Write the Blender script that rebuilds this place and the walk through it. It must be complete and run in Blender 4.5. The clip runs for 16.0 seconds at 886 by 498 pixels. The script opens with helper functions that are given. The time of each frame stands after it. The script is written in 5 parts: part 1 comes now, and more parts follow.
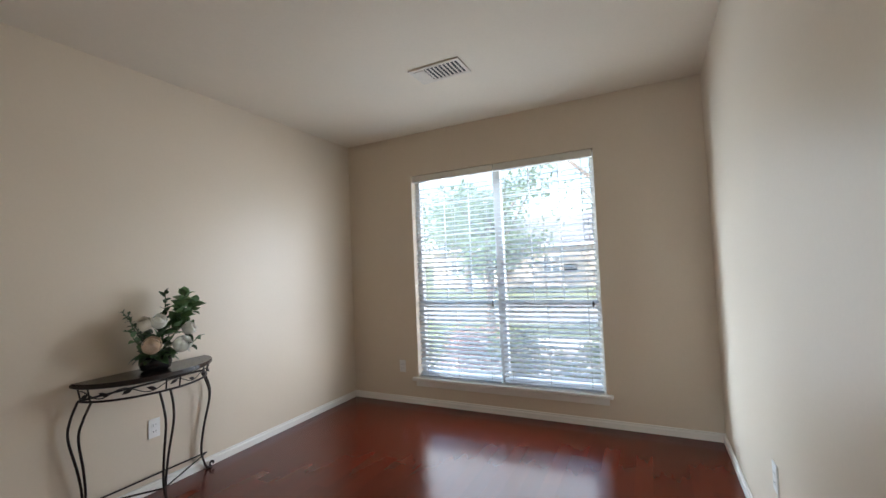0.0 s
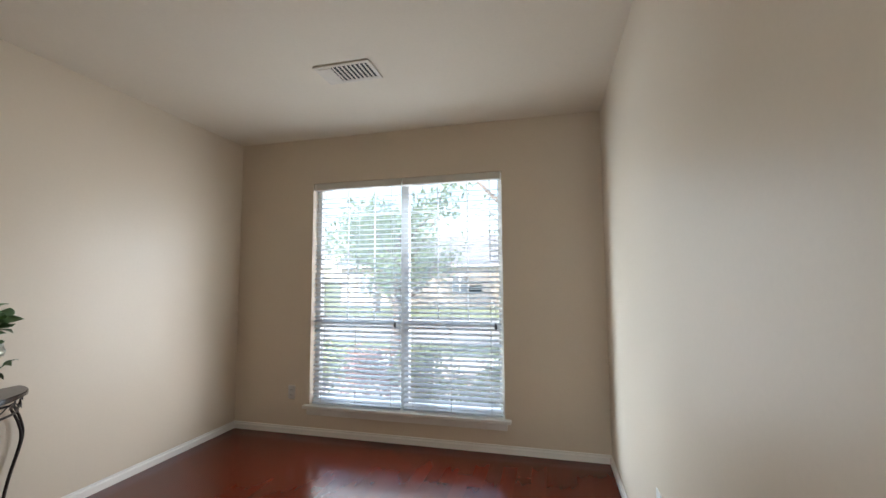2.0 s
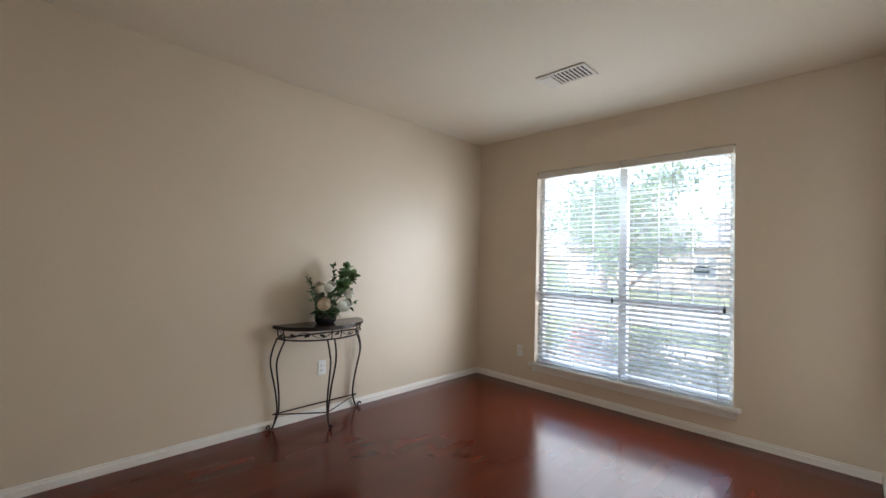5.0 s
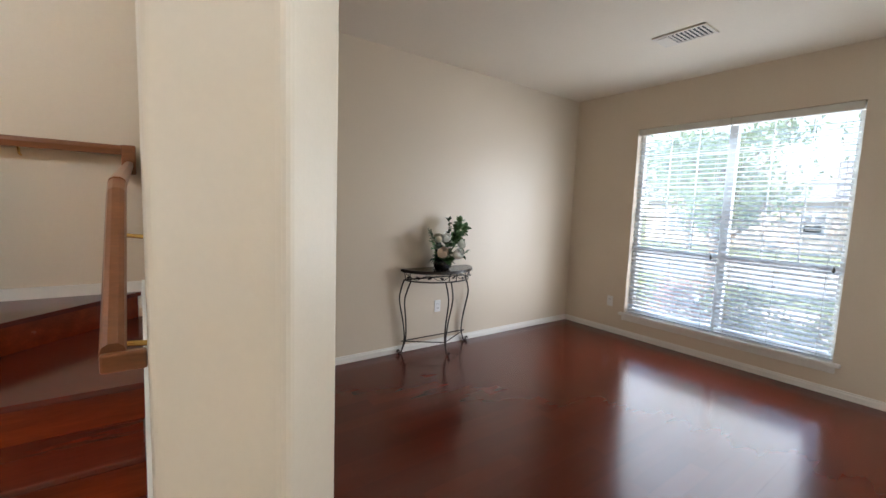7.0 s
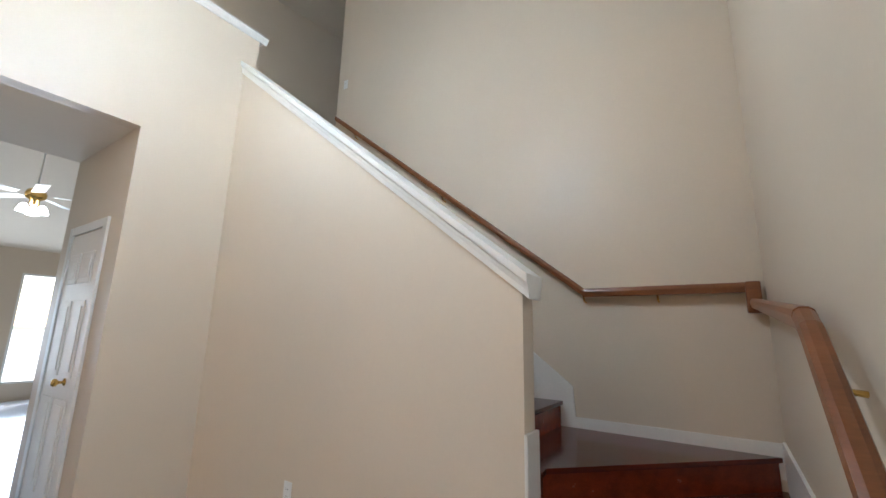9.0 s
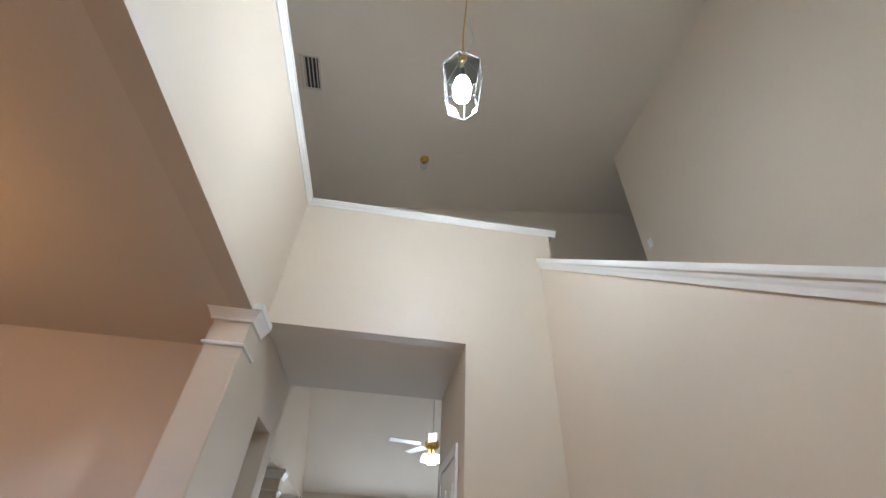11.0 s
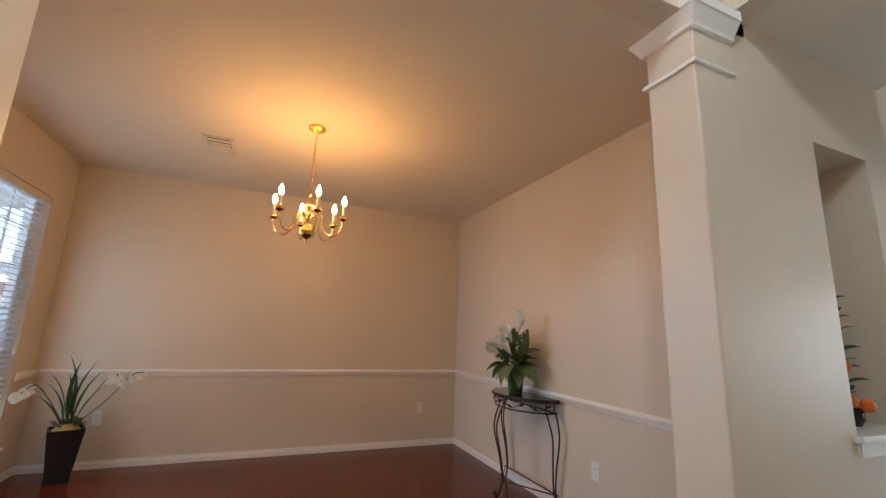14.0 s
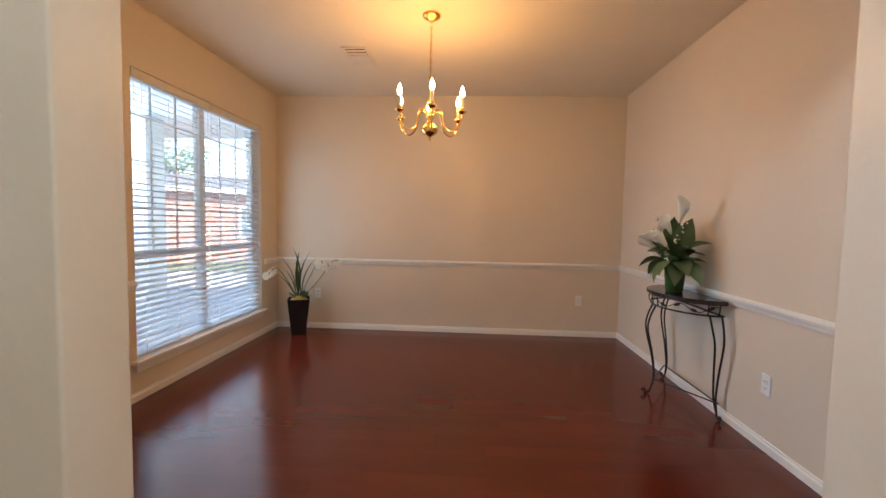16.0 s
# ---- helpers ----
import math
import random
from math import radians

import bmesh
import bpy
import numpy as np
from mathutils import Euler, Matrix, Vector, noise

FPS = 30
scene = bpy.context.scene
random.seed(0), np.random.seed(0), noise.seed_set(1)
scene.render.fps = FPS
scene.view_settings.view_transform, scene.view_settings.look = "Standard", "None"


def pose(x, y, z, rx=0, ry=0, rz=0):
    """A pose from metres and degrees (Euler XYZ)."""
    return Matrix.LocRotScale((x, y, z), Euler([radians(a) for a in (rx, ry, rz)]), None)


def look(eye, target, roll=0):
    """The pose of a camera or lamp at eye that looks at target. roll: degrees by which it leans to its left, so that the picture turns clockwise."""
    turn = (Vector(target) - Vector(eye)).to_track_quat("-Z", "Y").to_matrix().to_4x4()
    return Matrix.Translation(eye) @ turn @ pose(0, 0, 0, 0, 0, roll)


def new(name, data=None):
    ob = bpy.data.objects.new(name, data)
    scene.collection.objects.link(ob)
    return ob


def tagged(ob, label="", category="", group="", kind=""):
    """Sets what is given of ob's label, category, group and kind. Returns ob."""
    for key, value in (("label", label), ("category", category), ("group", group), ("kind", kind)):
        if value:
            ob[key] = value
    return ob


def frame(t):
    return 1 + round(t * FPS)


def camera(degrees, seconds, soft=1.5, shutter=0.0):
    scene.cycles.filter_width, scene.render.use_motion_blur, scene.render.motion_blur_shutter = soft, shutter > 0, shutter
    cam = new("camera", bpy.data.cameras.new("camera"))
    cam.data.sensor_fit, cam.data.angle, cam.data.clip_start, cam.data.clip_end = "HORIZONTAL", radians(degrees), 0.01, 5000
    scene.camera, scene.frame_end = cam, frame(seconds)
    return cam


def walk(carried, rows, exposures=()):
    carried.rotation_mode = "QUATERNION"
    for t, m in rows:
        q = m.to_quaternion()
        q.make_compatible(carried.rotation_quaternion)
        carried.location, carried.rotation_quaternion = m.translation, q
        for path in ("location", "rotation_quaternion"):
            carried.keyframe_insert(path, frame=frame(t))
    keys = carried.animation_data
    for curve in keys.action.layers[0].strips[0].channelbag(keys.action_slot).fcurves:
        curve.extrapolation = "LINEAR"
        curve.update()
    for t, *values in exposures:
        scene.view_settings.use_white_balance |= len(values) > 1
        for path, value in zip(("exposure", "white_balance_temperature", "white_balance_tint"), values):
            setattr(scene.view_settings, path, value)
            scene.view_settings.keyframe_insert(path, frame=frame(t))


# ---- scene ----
cam = camera(94.0, 16.0)
PATH = [
    (0, (0.919, 0.888, 1.383), (0.027, 2.676, 1.467), -2.5),
    (0.5, (0.917, 0.943, 1.371), (0.296, 2.841, 1.479), -1.6),
    (1, (0.908, 1.027, 1.378), (0.428, 2.964, 1.51), -1.1),
    (1.5, (0.898, 1.084, 1.424), (0.466, 3.032, 1.553), -0.9),
    (2, (0.906, 1.084, 1.389), (0.415, 3.017, 1.546), -0.3),
    (2.5, (0.916, 1.072, 1.356), (0.276, 2.959, 1.527), 0.2),
    (3, (0.945, 1.077, 1.338), (0.119, 2.89, 1.514), 0.5),
    (3.5, (0.993, 1.018, 1.359), (-0.04, 2.722, 1.529), 0.8),
    (4, (1.038, 0.897, 1.35), (-0.171, 2.481, 1.516), 1.1),
    (4.2, (1.078, 0.855, 1.346), (-0.192, 2.392, 1.5), 1.2),
    (6.3, (1.336, 0.294, 1.409), (-0.173, 1.598, 1.258), 1.2),
    (6.5, (1.36, 0.236, 1.402), (-0.165, 1.518, 1.229), 1.2),
    (7, (1.269, 0.111, 1.397), (-0.337, 1.285, 1.197), 2.1),
    (7.5, (1.167, -0.004, 1.426), (-0.732, 0.565, 1.163), 3.9),
    (8, (1.119, -0.014, 1.406), (-0.861, -0.157, 1.161), 3.4),
    (8.5, (1.037, -0.009, 1.339), (-0.824, -0.74, 1.295), 1.6),
    (9, (0.887, -0.105, 1.372), (-0.732, -1.209, 1.774), 1.4),
    (9.5, (0.777, -0.212, 1.397), (-0.468, -1.49, 2.3), 1.8),
    (9.6, (0.754, -0.22, 1.391), (-0.404, -1.512, 2.385), 2.6),
    (10, (0.628, -0.325, 1.37), (-0.18, -1.658, 2.624), 3.6),
    (10.1, (0.593, -0.358, 1.373), (-0.138, -1.703, 2.661), 3.3),
    (12.3, (0.214, -1.09, 1.323), (0.883, -2.638, 2.397), 3.9),
    (12.5, (0.199, -1.172, 1.325), (1.019, -2.705, 2.314), 3.7),
    (13, (0.161, -1.399, 1.32), (1.411, -2.767, 2.075), 3.9),
    (13.5, (0.18, -1.559, 1.317), (1.773, -2.636, 1.868), 3.1),
    (14, (0.293, -1.708, 1.302), (2.103, -2.458, 1.699), 2.2),
    (14.5, (0.392, -1.819, 1.303), (2.328, -2.263, 1.541), 1.8),
    (15, (0.416, -1.973, 1.301), (2.407, -2.153, 1.367), 1.5),
    (15.5, (0.362, -2.113, 1.31), (2.362, -2.118, 1.273), 1.3),
    (16, (0.292, -2.186, 1.29), (2.284, -2.067, 1.169), 1.1),
]
EXPOSURES = [(0, 1.92, 6400, 10), (3.5, 1.84, 6850, 10), (6.3, 2.15, 6500, 11), (7, 2.15, 6500, 11), (8.3, 2.15, 6000, 10), (9.2, 1.58, 5950, 10), (10, 1.28, 5950, 11), (12.5, 1.26, 6400, 13), (14, 1.56, 6400, 11), (16, 1.86, 6350, 9)]
walk(cam, [(t, look(eye, target, roll)) for t, eye, target, roll in PATH], EXPOSURES)

# ---- world, sun, large lights ----
CH_W, LN_W = 1.1, 14.5      # watts of a chandelier bulb and of the lantern
YW1 = 4.5
world = bpy.data.worlds.new("world")
scene.world = world
world.use_nodes = True
wn = world.node_tree.nodes
sky = wn.new("ShaderNodeTexSky")
sky.sky_type = 'NISHITA'
sky.sun_disc = False
sky.sun_elevation, sky.sun_rotation = radians(34), radians(216)
world.node_tree.links.new(sky.outputs[0], wn["Background"].inputs[0])
wn["Background"].inputs[1].default_value = 0.135
sun = new("sun", bpy.data.lights.new("sun", 'SUN'))
sun.data.energy, sun.data.angle, sun.data.color = 4.0, radians(0.5), (1.0, 0.95, 0.87)
SUN_DIR = Vector((-0.45, -0.62, 0.52))
sun.matrix_world = look(SUN_DIR * 30, (0, 0, 0))


def area_lamp(name, eye, target, sx, sy, power, color):
    d = bpy.data.lights.new(name, 'AREA')
    d.shape, d.size, d.size_y, d.energy, d.color = 'RECTANGLE', sx, sy, power, color
    o = new(name, d)
    o.matrix_world = look(eye, target)
    return o


def point_lamp(name, at, power, color, r):
    d = bpy.data.lights.new(name, 'POINT')
    d.energy, d.color, d.shadow_soft_size = power, color, r
    o = new(name, d)
    o.location = at
    return o


# area lamps standing in for daylight at the great room's and front windows
for gx in (0.75, -0.35, -1.45):
    area_lamp("window_daylight", (gx, -10.96, 1.25), (gx, -5, 1.25), 0.78, 1.9, 13, (0.74, 0.87, 1.0))
area_lamp("kitchen_window_daylight", (3.6, -10.96, 1.7), (3.6, -5, 1.7), 0.26, 0.9, 8, (0.86, 0.93, 1.0))
# fill lamp added in the entry, always out of view
area_lamp("transom_daylight", (2.1, 1.36, 3.4), (1.2, -2, 2.0), 0.9, 1.4, 22, (0.72, 0.86, 1.0))
# unseen lamps added outdoors, off to the sides, to push light through the blinds
area_lamp("study_daylight_east", (2.3, 6.7, 1.1), (-0.33, YW1, 1.4), 1.7, 2.0, 50, (0.86, 0.90, 1.0))
area_lamp("study_daylight_west", (-3.8, 6.2, 1.1), (-0.33, YW1, 1.4), 1.7, 2.0, 220, (0.66, 0.82, 1.0))
# lamp in the study window's opening, in place of sky light
area_lamp("study_sky", (-0.33, 4.475, 1.25), (-0.33, 2.0, 1.5), 1.55, 1.7, 7.8, (0.84, 0.92, 1.0))
# another added outdoor lamp, kept out of sight of the dining window
area_lamp("dining_daylight", (4.6, 2.5, 2.1), (3.9, 0.07, 1.2), 1.2, 1.2, 42, (0.48, 0.70, 1.0))
# lamp in the dining window's opening, in place of sky light
area_lamp("dining_sky", (3.87, 0.06, 1.3), (3.87, -2.5, 1.2), 1.6, 1.7, 3.6, (0.70, 0.85, 1.0))



# ---- materials ----
def nodes_of(name):
    m = bpy.data.materials.new(name)
    m.use_nodes = True
    return m, m.node_tree.nodes, m.node_tree.links, m.node_tree.nodes["Principled BSDF"]


def paint(name, color, rough=0.6, var=0.05, scale=1.2, bump=0.0, bump_scale=90, metal=0.0, spec=0.5, stretch=(1, 1, 1), per_object=0.0, fine=0.03, fine_scale=60):
    """A surface with blotches at one scale, grain at another, fine relief, and an optional change from piece to piece."""
    m, n, l, b = nodes_of(name)
    tc = n.new("ShaderNodeTexCoord")
    mp = n.new("ShaderNodeMapping")
    mp.inputs["Scale"].default_value = stretch
    l.new(tc.outputs["Object"], mp.inputs[0])
    big = n.new("ShaderNodeTexNoise")
    big.inputs["Scale"].default_value, big.inputs["Detail"].default_value = scale, 4
    small = n.new("ShaderNodeTexNoise")
    small.inputs["Scale"].default_value, small.inputs["Detail"].default_value = fine_scale, 3
    l.new(mp.outputs[0], big.inputs[0]); l.new(mp.outputs[0], small.inputs[0])
    def span(node, amount):
        r = n.new("ShaderNodeMapRange")
        r.inputs[3].default_value, r.inputs[4].default_value = 1 - amount, 1 + amount
        r.inputs[1].default_value, r.inputs[2].default_value = 0.25, 0.75
        l.new(node, r.inputs[0])
        return r.outputs[0]
    def times(a, c):
        k = n.new("ShaderNodeMath"); k.operation = 'MULTIPLY'
        l.new(a, k.inputs[0]); l.new(c, k.inputs[1])
        return k.outputs[0]
    v = times(span(big.outputs[0], var), span(small.outputs[0], fine))
    if per_object:
        oi = n.new("ShaderNodeObjectInfo")
        r = n.new("ShaderNodeMapRange")
        r.inputs[3].default_value, r.inputs[4].default_value = 1 - per_object, 1 + per_object
        l.new(oi.outputs["Random"], r.inputs[0])
        v = times(v, r.outputs[0])
    mul = n.new("ShaderNodeVectorMath"); mul.operation = 'SCALE'
    mul.inputs[0].default_value = color
    l.new(v, mul.inputs["Scale"])
    l.new(mul.outputs[0], b.inputs["Base Color"])
    rr = n.new("ShaderNodeMapRange")
    rr.inputs[3].default_value, rr.inputs[4].default_value = rough * 0.88, min(1, rough * 1.12)
    l.new(big.outputs[0], rr.inputs[0]); l.new(rr.outputs[0], b.inputs["Roughness"])
    b.inputs["Metallic"].default_value = metal
    b.inputs["Specular IOR Level"].default_value = spec
    if bump:
        bn = n.new("ShaderNodeTexNoise")
        bn.inputs["Scale"].default_value, bn.inputs["Detail"].default_value = bump_scale, 2
        l.new(mp.outputs[0], bn.inputs[0])
        bb = n.new("ShaderNodeBump")
        bb.inputs["Strength"].default_value, bb.inputs["Distance"].default_value = bump, 0.002
        l.new(bn.outputs[0], bb.inputs["Height"]); l.new(bb.outputs[0], b.inputs["Normal"])
    return m


def glow(name, color, strength):
    m, n, l, b = nodes_of(name)
    b.inputs["Base Color"].default_value = (*color, 1)
    b.inputs["Emission Color"].default_value = (*color, 1)
    b.inputs["Emission Strength"].default_value = strength
    return m


def glass(name, tint=(1, 1, 1), rough=0.0):
    m, n, l, b = nodes_of(name)
    out = n["Material Output"]
    tr, gl, mix, fr = n.new("ShaderNodeBsdfTransparent"), n.new("ShaderNodeBsdfGlossy"), n.new("ShaderNodeMixShader"), n.new("ShaderNodeLayerWeight")
    fr.inputs[0].default_value = 0.5
    pw, ad = n.new("ShaderNodeMath"), n.new("ShaderNodeMath")
    pw.operation, ad.operation = 'POWER', 'MULTIPLY_ADD'
    pw.inputs[1].default_value, ad.inputs[1].default_value, ad.inputs[2].default_value = 5.0, 0.96, 0.035
    l.new(fr.outputs["Facing"], pw.inputs[0]); l.new(pw.outputs[0], ad.inputs[0])
    tr.inputs[0].default_value = (*tint, 1)
    gl.inputs["Roughness"].default_value = rough
    l.new(ad.outputs[0], mix.inputs[0]); l.new(tr.outputs[0], mix.inputs[1]); l.new(gl.outputs[0], mix.inputs[2])
    l.new(mix.outputs[0], out.inputs[0])
    return m


def hazed_glass(name):
    """A pane with a translucent share added, uneven by noise, to veil the view in bright haze."""
    m = glass(name)
    n, l = m.node_tree.nodes, m.node_tree.links
    out = n["Material Output"]
    clear = out.inputs[0].links[0].from_socket
    t, mix, nz, r = n.new("ShaderNodeBsdfTranslucent"), n.new("ShaderNodeMixShader"), n.new("ShaderNodeTexNoise"), n.new("ShaderNodeMapRange")
    nz.inputs["Scale"].default_value = 3.0
    r.inputs[3].default_value, r.inputs[4].default_value = 0.035, 0.06
    l.new(nz.outputs[0], r.inputs[0]); l.new(r.outputs[0], mix.inputs[0])
    t.inputs[0].default_value = (0.9, 0.95, 1.0, 1)
    l.new(clear, mix.inputs[1]); l.new(t.outputs[0], mix.inputs[2]); l.new(mix.outputs[0], out.inputs[0])
    return m


WALL = paint("beige_wall_paint", (0.68, 0.585, 0.465), 0.42, 0.03, 0.9, 0.09, 160, fine=0.012, spec=0.45)
CEIL = paint("ceiling_paint", (0.74, 0.66, 0.55), 0.75, 0.03, 1.1, 0.35, 120, fine=0.015, spec=0.3)
TRIM = paint("white_trim_paint", (0.80, 0.78, 0.73), 0.35, 0.03, 3, 0.05, 40, fine=0.02)


def plank_material():
    """Glossy cherry laminate: long soft grain running on through the room, and a slight change from plank to plank."""
    m, n, l, s = nodes_of("cherry_laminate_plank")
    g, mp, nz, oi = n.new("ShaderNodeNewGeometry"), n.new("ShaderNodeMapping"), n.new("ShaderNodeTexNoise"), n.new("ShaderNodeObjectInfo")
    mp.inputs["Scale"].default_value = (9, 0.8, 9)
    nz.inputs["Scale"].default_value, nz.inputs["Detail"].default_value = 1.4, 3
    l.new(g.outputs["Position"], mp.inputs[0]); l.new(mp.outputs[0], nz.inputs[0])
    a, r, k, v = n.new("ShaderNodeMapRange"), n.new("ShaderNodeMapRange"), n.new("ShaderNodeMath"), n.new("ShaderNodeVectorMath")
    a.inputs[1].default_value, a.inputs[2].default_value, a.inputs[3].default_value, a.inputs[4].default_value = 0.2, 0.8, 0.93, 1.08
    r.inputs[3].default_value, r.inputs[4].default_value = 0.90, 1.11
    k.operation, v.operation = 'MULTIPLY', 'SCALE'
    v.inputs[0].default_value = (0.104, 0.0155, 0.0072)
    l.new(nz.outputs[0], a.inputs[0]); l.new(oi.outputs["Random"], r.inputs[0])
    l.new(a.outputs[0], k.inputs[0]); l.new(r.outputs[0], k.inputs[1])
    l.new(k.outputs[0], v.inputs["Scale"]); l.new(v.outputs[0], s.inputs["Base Color"])
    s.inputs["Roughness"].default_value, s.inputs["Specular IOR Level"].default_value = 0.18, 0.38
    return m


PLANK = plank_material()
UNDER = paint("dark_underlay", (0.02, 0.008, 0.006), 0.7, 0.1)
STAIR_X = paint("cherry_stair_wood", (0.115, 0.018, 0.008), 0.16, 0.18, 2.0, stretch=(9, 0.9, 9), fine=0.1, fine_scale=12)
RISER = paint("cherry_riser_wood", (0.22, 0.036, 0.010), 0.26, 0.25, 2.0, stretch=(9, 0.9, 9), fine=0.12, fine_scale=12)
OAK = paint("stained_oak_rail", (0.21, 0.075, 0.026), 0.32, 0.2, 3, 0.06, 40, stretch=(1, 1, 7), fine=0.12, fine_scale=30)
TILEF = paint("glossy_pale_floor", (0.30, 0.31, 0.33), 0.12, 0.06, 1.5, fine=0.03, spec=0.6)
CARPET = paint("beige_carpet", (0.50, 0.44, 0.36), 0.95, 0.06, 2.2, 0.9, 420, fine=0.14, fine_scale=260, spec=0.1)
IRON = paint("bronze_wrought_iron", (0.030, 0.023, 0.020), 0.42, 0.25, 14, 0.2, 120, metal=0.55)
TOPWOOD = paint("dark_table_top", (0.028, 0.018, 0.016), 0.22, 0.3, 9, 0.05, 60)
BRASS = paint("polished_brass", (0.80, 0.53, 0.17), 0.18, 0.08, 9, metal=1.0, fine=0.03)
VINYL = paint("white_vinyl", (0.82, 0.82, 0.80), 0.4, 0.02, 4, fine=0.01)


def translucent(m, share, color):
    """Lets part of the light through a thin leaf or slat."""
    n, l = m.node_tree.nodes, m.node_tree.links
    t, mix = n.new("ShaderNodeBsdfTranslucent"), n.new("ShaderNodeMixShader")
    t.inputs[0].default_value = (*color, 1)
    mix.inputs[0].default_value = share
    l.new(n["Principled BSDF"].outputs[0], mix.inputs[1]); l.new(t.outputs[0], mix.inputs[2])
    l.new(mix.outputs[0], n["Material Output"].inputs[0])
    return m


SLAT = translucent(paint("white_blind_slat", (0.82, 0.83, 0.84), 0.45, 0.02, 6, fine=0.02, per_object=0.02), 0.33, (0.72, 0.80, 0.86))
# slat white taken down to beige: the valance's room-side shade is in the colour
VALANCE = paint("blind_valance", (0.66, 0.63, 0.57), 0.45, 0.03, 6, fine=0.02)
CORD = paint("white_cord", (0.72, 0.72, 0.70), 0.7)
PLATE = paint("white_plate_plastic", (0.80, 0.80, 0.78), 0.35, 0.02, 20)
# near-black: a tassel's own colour, and painted shade for outlet slots and vent ducts
DARK = paint("dark_slot", (0.03, 0.03, 0.03), 0.6)
VENTM = paint("vent_enamel", (0.66, 0.60, 0.52), 0.45, 0.06, 20)
# the bright haze over the outdoors is mixed into this glass
PANE = hazed_glass("window_glass")
LEAF = translucent(paint("eucalyptus_leaf", (0.085, 0.155, 0.065), 0.5, 0.3, 30, per_object=0.35), 0.15, (0.12, 0.22, 0.06))
LEAFD = paint("dark_leaf", (0.034, 0.078, 0.028), 0.42, 0.3, 30, per_object=0.35)
LILYL = translucent(paint("lily_leaf", (0.105, 0.150, 0.065), 0.38, 0.3, 14, per_object=0.3), 0.15, (0.13, 0.22, 0.05))
MOSS = paint("ochre_moss", (0.36, 0.24, 0.07), 0.9, 0.4, 30, 0.8, 60)
STEM = paint("green_stem", (0.07, 0.11, 0.04), 0.6, 0.2, 30)
ROSE = translucent(paint("cream_petal", (0.82, 0.77, 0.66), 0.7, 0.06, 40), 0.3, (0.82, 0.74, 0.60))
PEACH = translucent(paint("peach_petal", (0.82, 0.68, 0.55), 0.7, 0.08, 40), 0.3, (0.82, 0.64, 0.48))
WHITE_P = translucent(paint("white_petal", (0.87, 0.86, 0.80), 0.6, 0.05, 40), 0.3, (0.86, 0.86, 0.78))
MAGENTA = translucent(paint("magenta_petal", (0.60, 0.09, 0.46), 0.6, 0.15, 40), 0.3, (0.65, 0.10, 0.5))
ORANGE = paint("orange_fruit", (0.75, 0.16, 0.02), 0.5, 0.15, 30)
YELLOW = paint("yellow_spadix", (0.75, 0.55, 0.08), 0.6)
BLACKV = paint("black_ceramic", (0.012, 0.011, 0.011), 0.25, 0.2, 10)
GREENV = paint("green_glass_vase", (0.055, 0.115, 0.030), 0.12, 0.25, 12)
CANDLE = paint("ivory_candle_sleeve", (0.78, 0.70, 0.52), 0.5)
BULB = glow("warm_bulb", (1.0, 0.62, 0.25), 35)
FAN_GLASS = glow("fan_shade_glass", (0.95, 0.97, 1.0), 6)
LAMP_W = glow("white_bulb", (0.90, 0.95, 1.0), 90)
PEWTER = paint("dark_pewter", (0.09, 0.09, 0.085), 0.55, 0.1, 20, metal=0.8)
FANW = paint("white_fan_blade", (0.75, 0.74, 0.70), 0.4)
SMOKED = glass("smoked_lantern_glass", (0.42, 0.46, 0.45), 0.12)
PATINA = glass("lantern_glass", (0.93, 0.96, 0.96), 0.05)
STICK = paint("dark_sticker", (0.02, 0.05, 0.05), 0.5)
GRASS = paint("lawn", (0.13, 0.155, 0.06), 0.9, 0.4, 0.6, 0.8, 60, fine=0.3, fine_scale=30)
ROADM = paint("asphalt_road", (0.24, 0.235, 0.23), 0.9, 0.12, 0.4, 0.5, 90)
WALKM = paint("concrete_walk", (0.52, 0.50, 0.47), 0.85, 0.12, 0.7, 0.4, 60)
BEDM = paint("pale_bed_stone", (0.24, 0.205, 0.185), 0.9, 0.35, 2.5, 0.8, 30, fine=0.25, fine_scale=18)
BARK = paint("tree_bark", (0.11, 0.085, 0.065), 0.9, 0.3, 4, 0.8, 20, stretch=(3, 3, 0.6))
TREEL = translucent(paint("tree_leaf", (0.115, 0.165, 0.095), 0.6, 0.4, 0.9, fine=0.2), 0.4, (0.20, 0.30, 0.10))
SHRUB = translucent(paint("shrub_leaf", (0.115, 0.145, 0.065), 0.6, 0.5, 2, fine=0.3), 0.35, (0.28, 0.30, 0.08))
REDSH = translucent(paint("reddish_shrub_leaf", (0.24, 0.13, 0.11), 0.6, 0.5, 2, fine=0.3), 0.35, (0.38, 0.16, 0.12))
ROOFM = paint("grey_shingle", (0.15, 0.15, 0.165), 0.9, 0.25, 3, 0.6, 40)
TANW = paint("tan_siding", (0.42, 0.36, 0.30), 0.8, 0.1, 1)


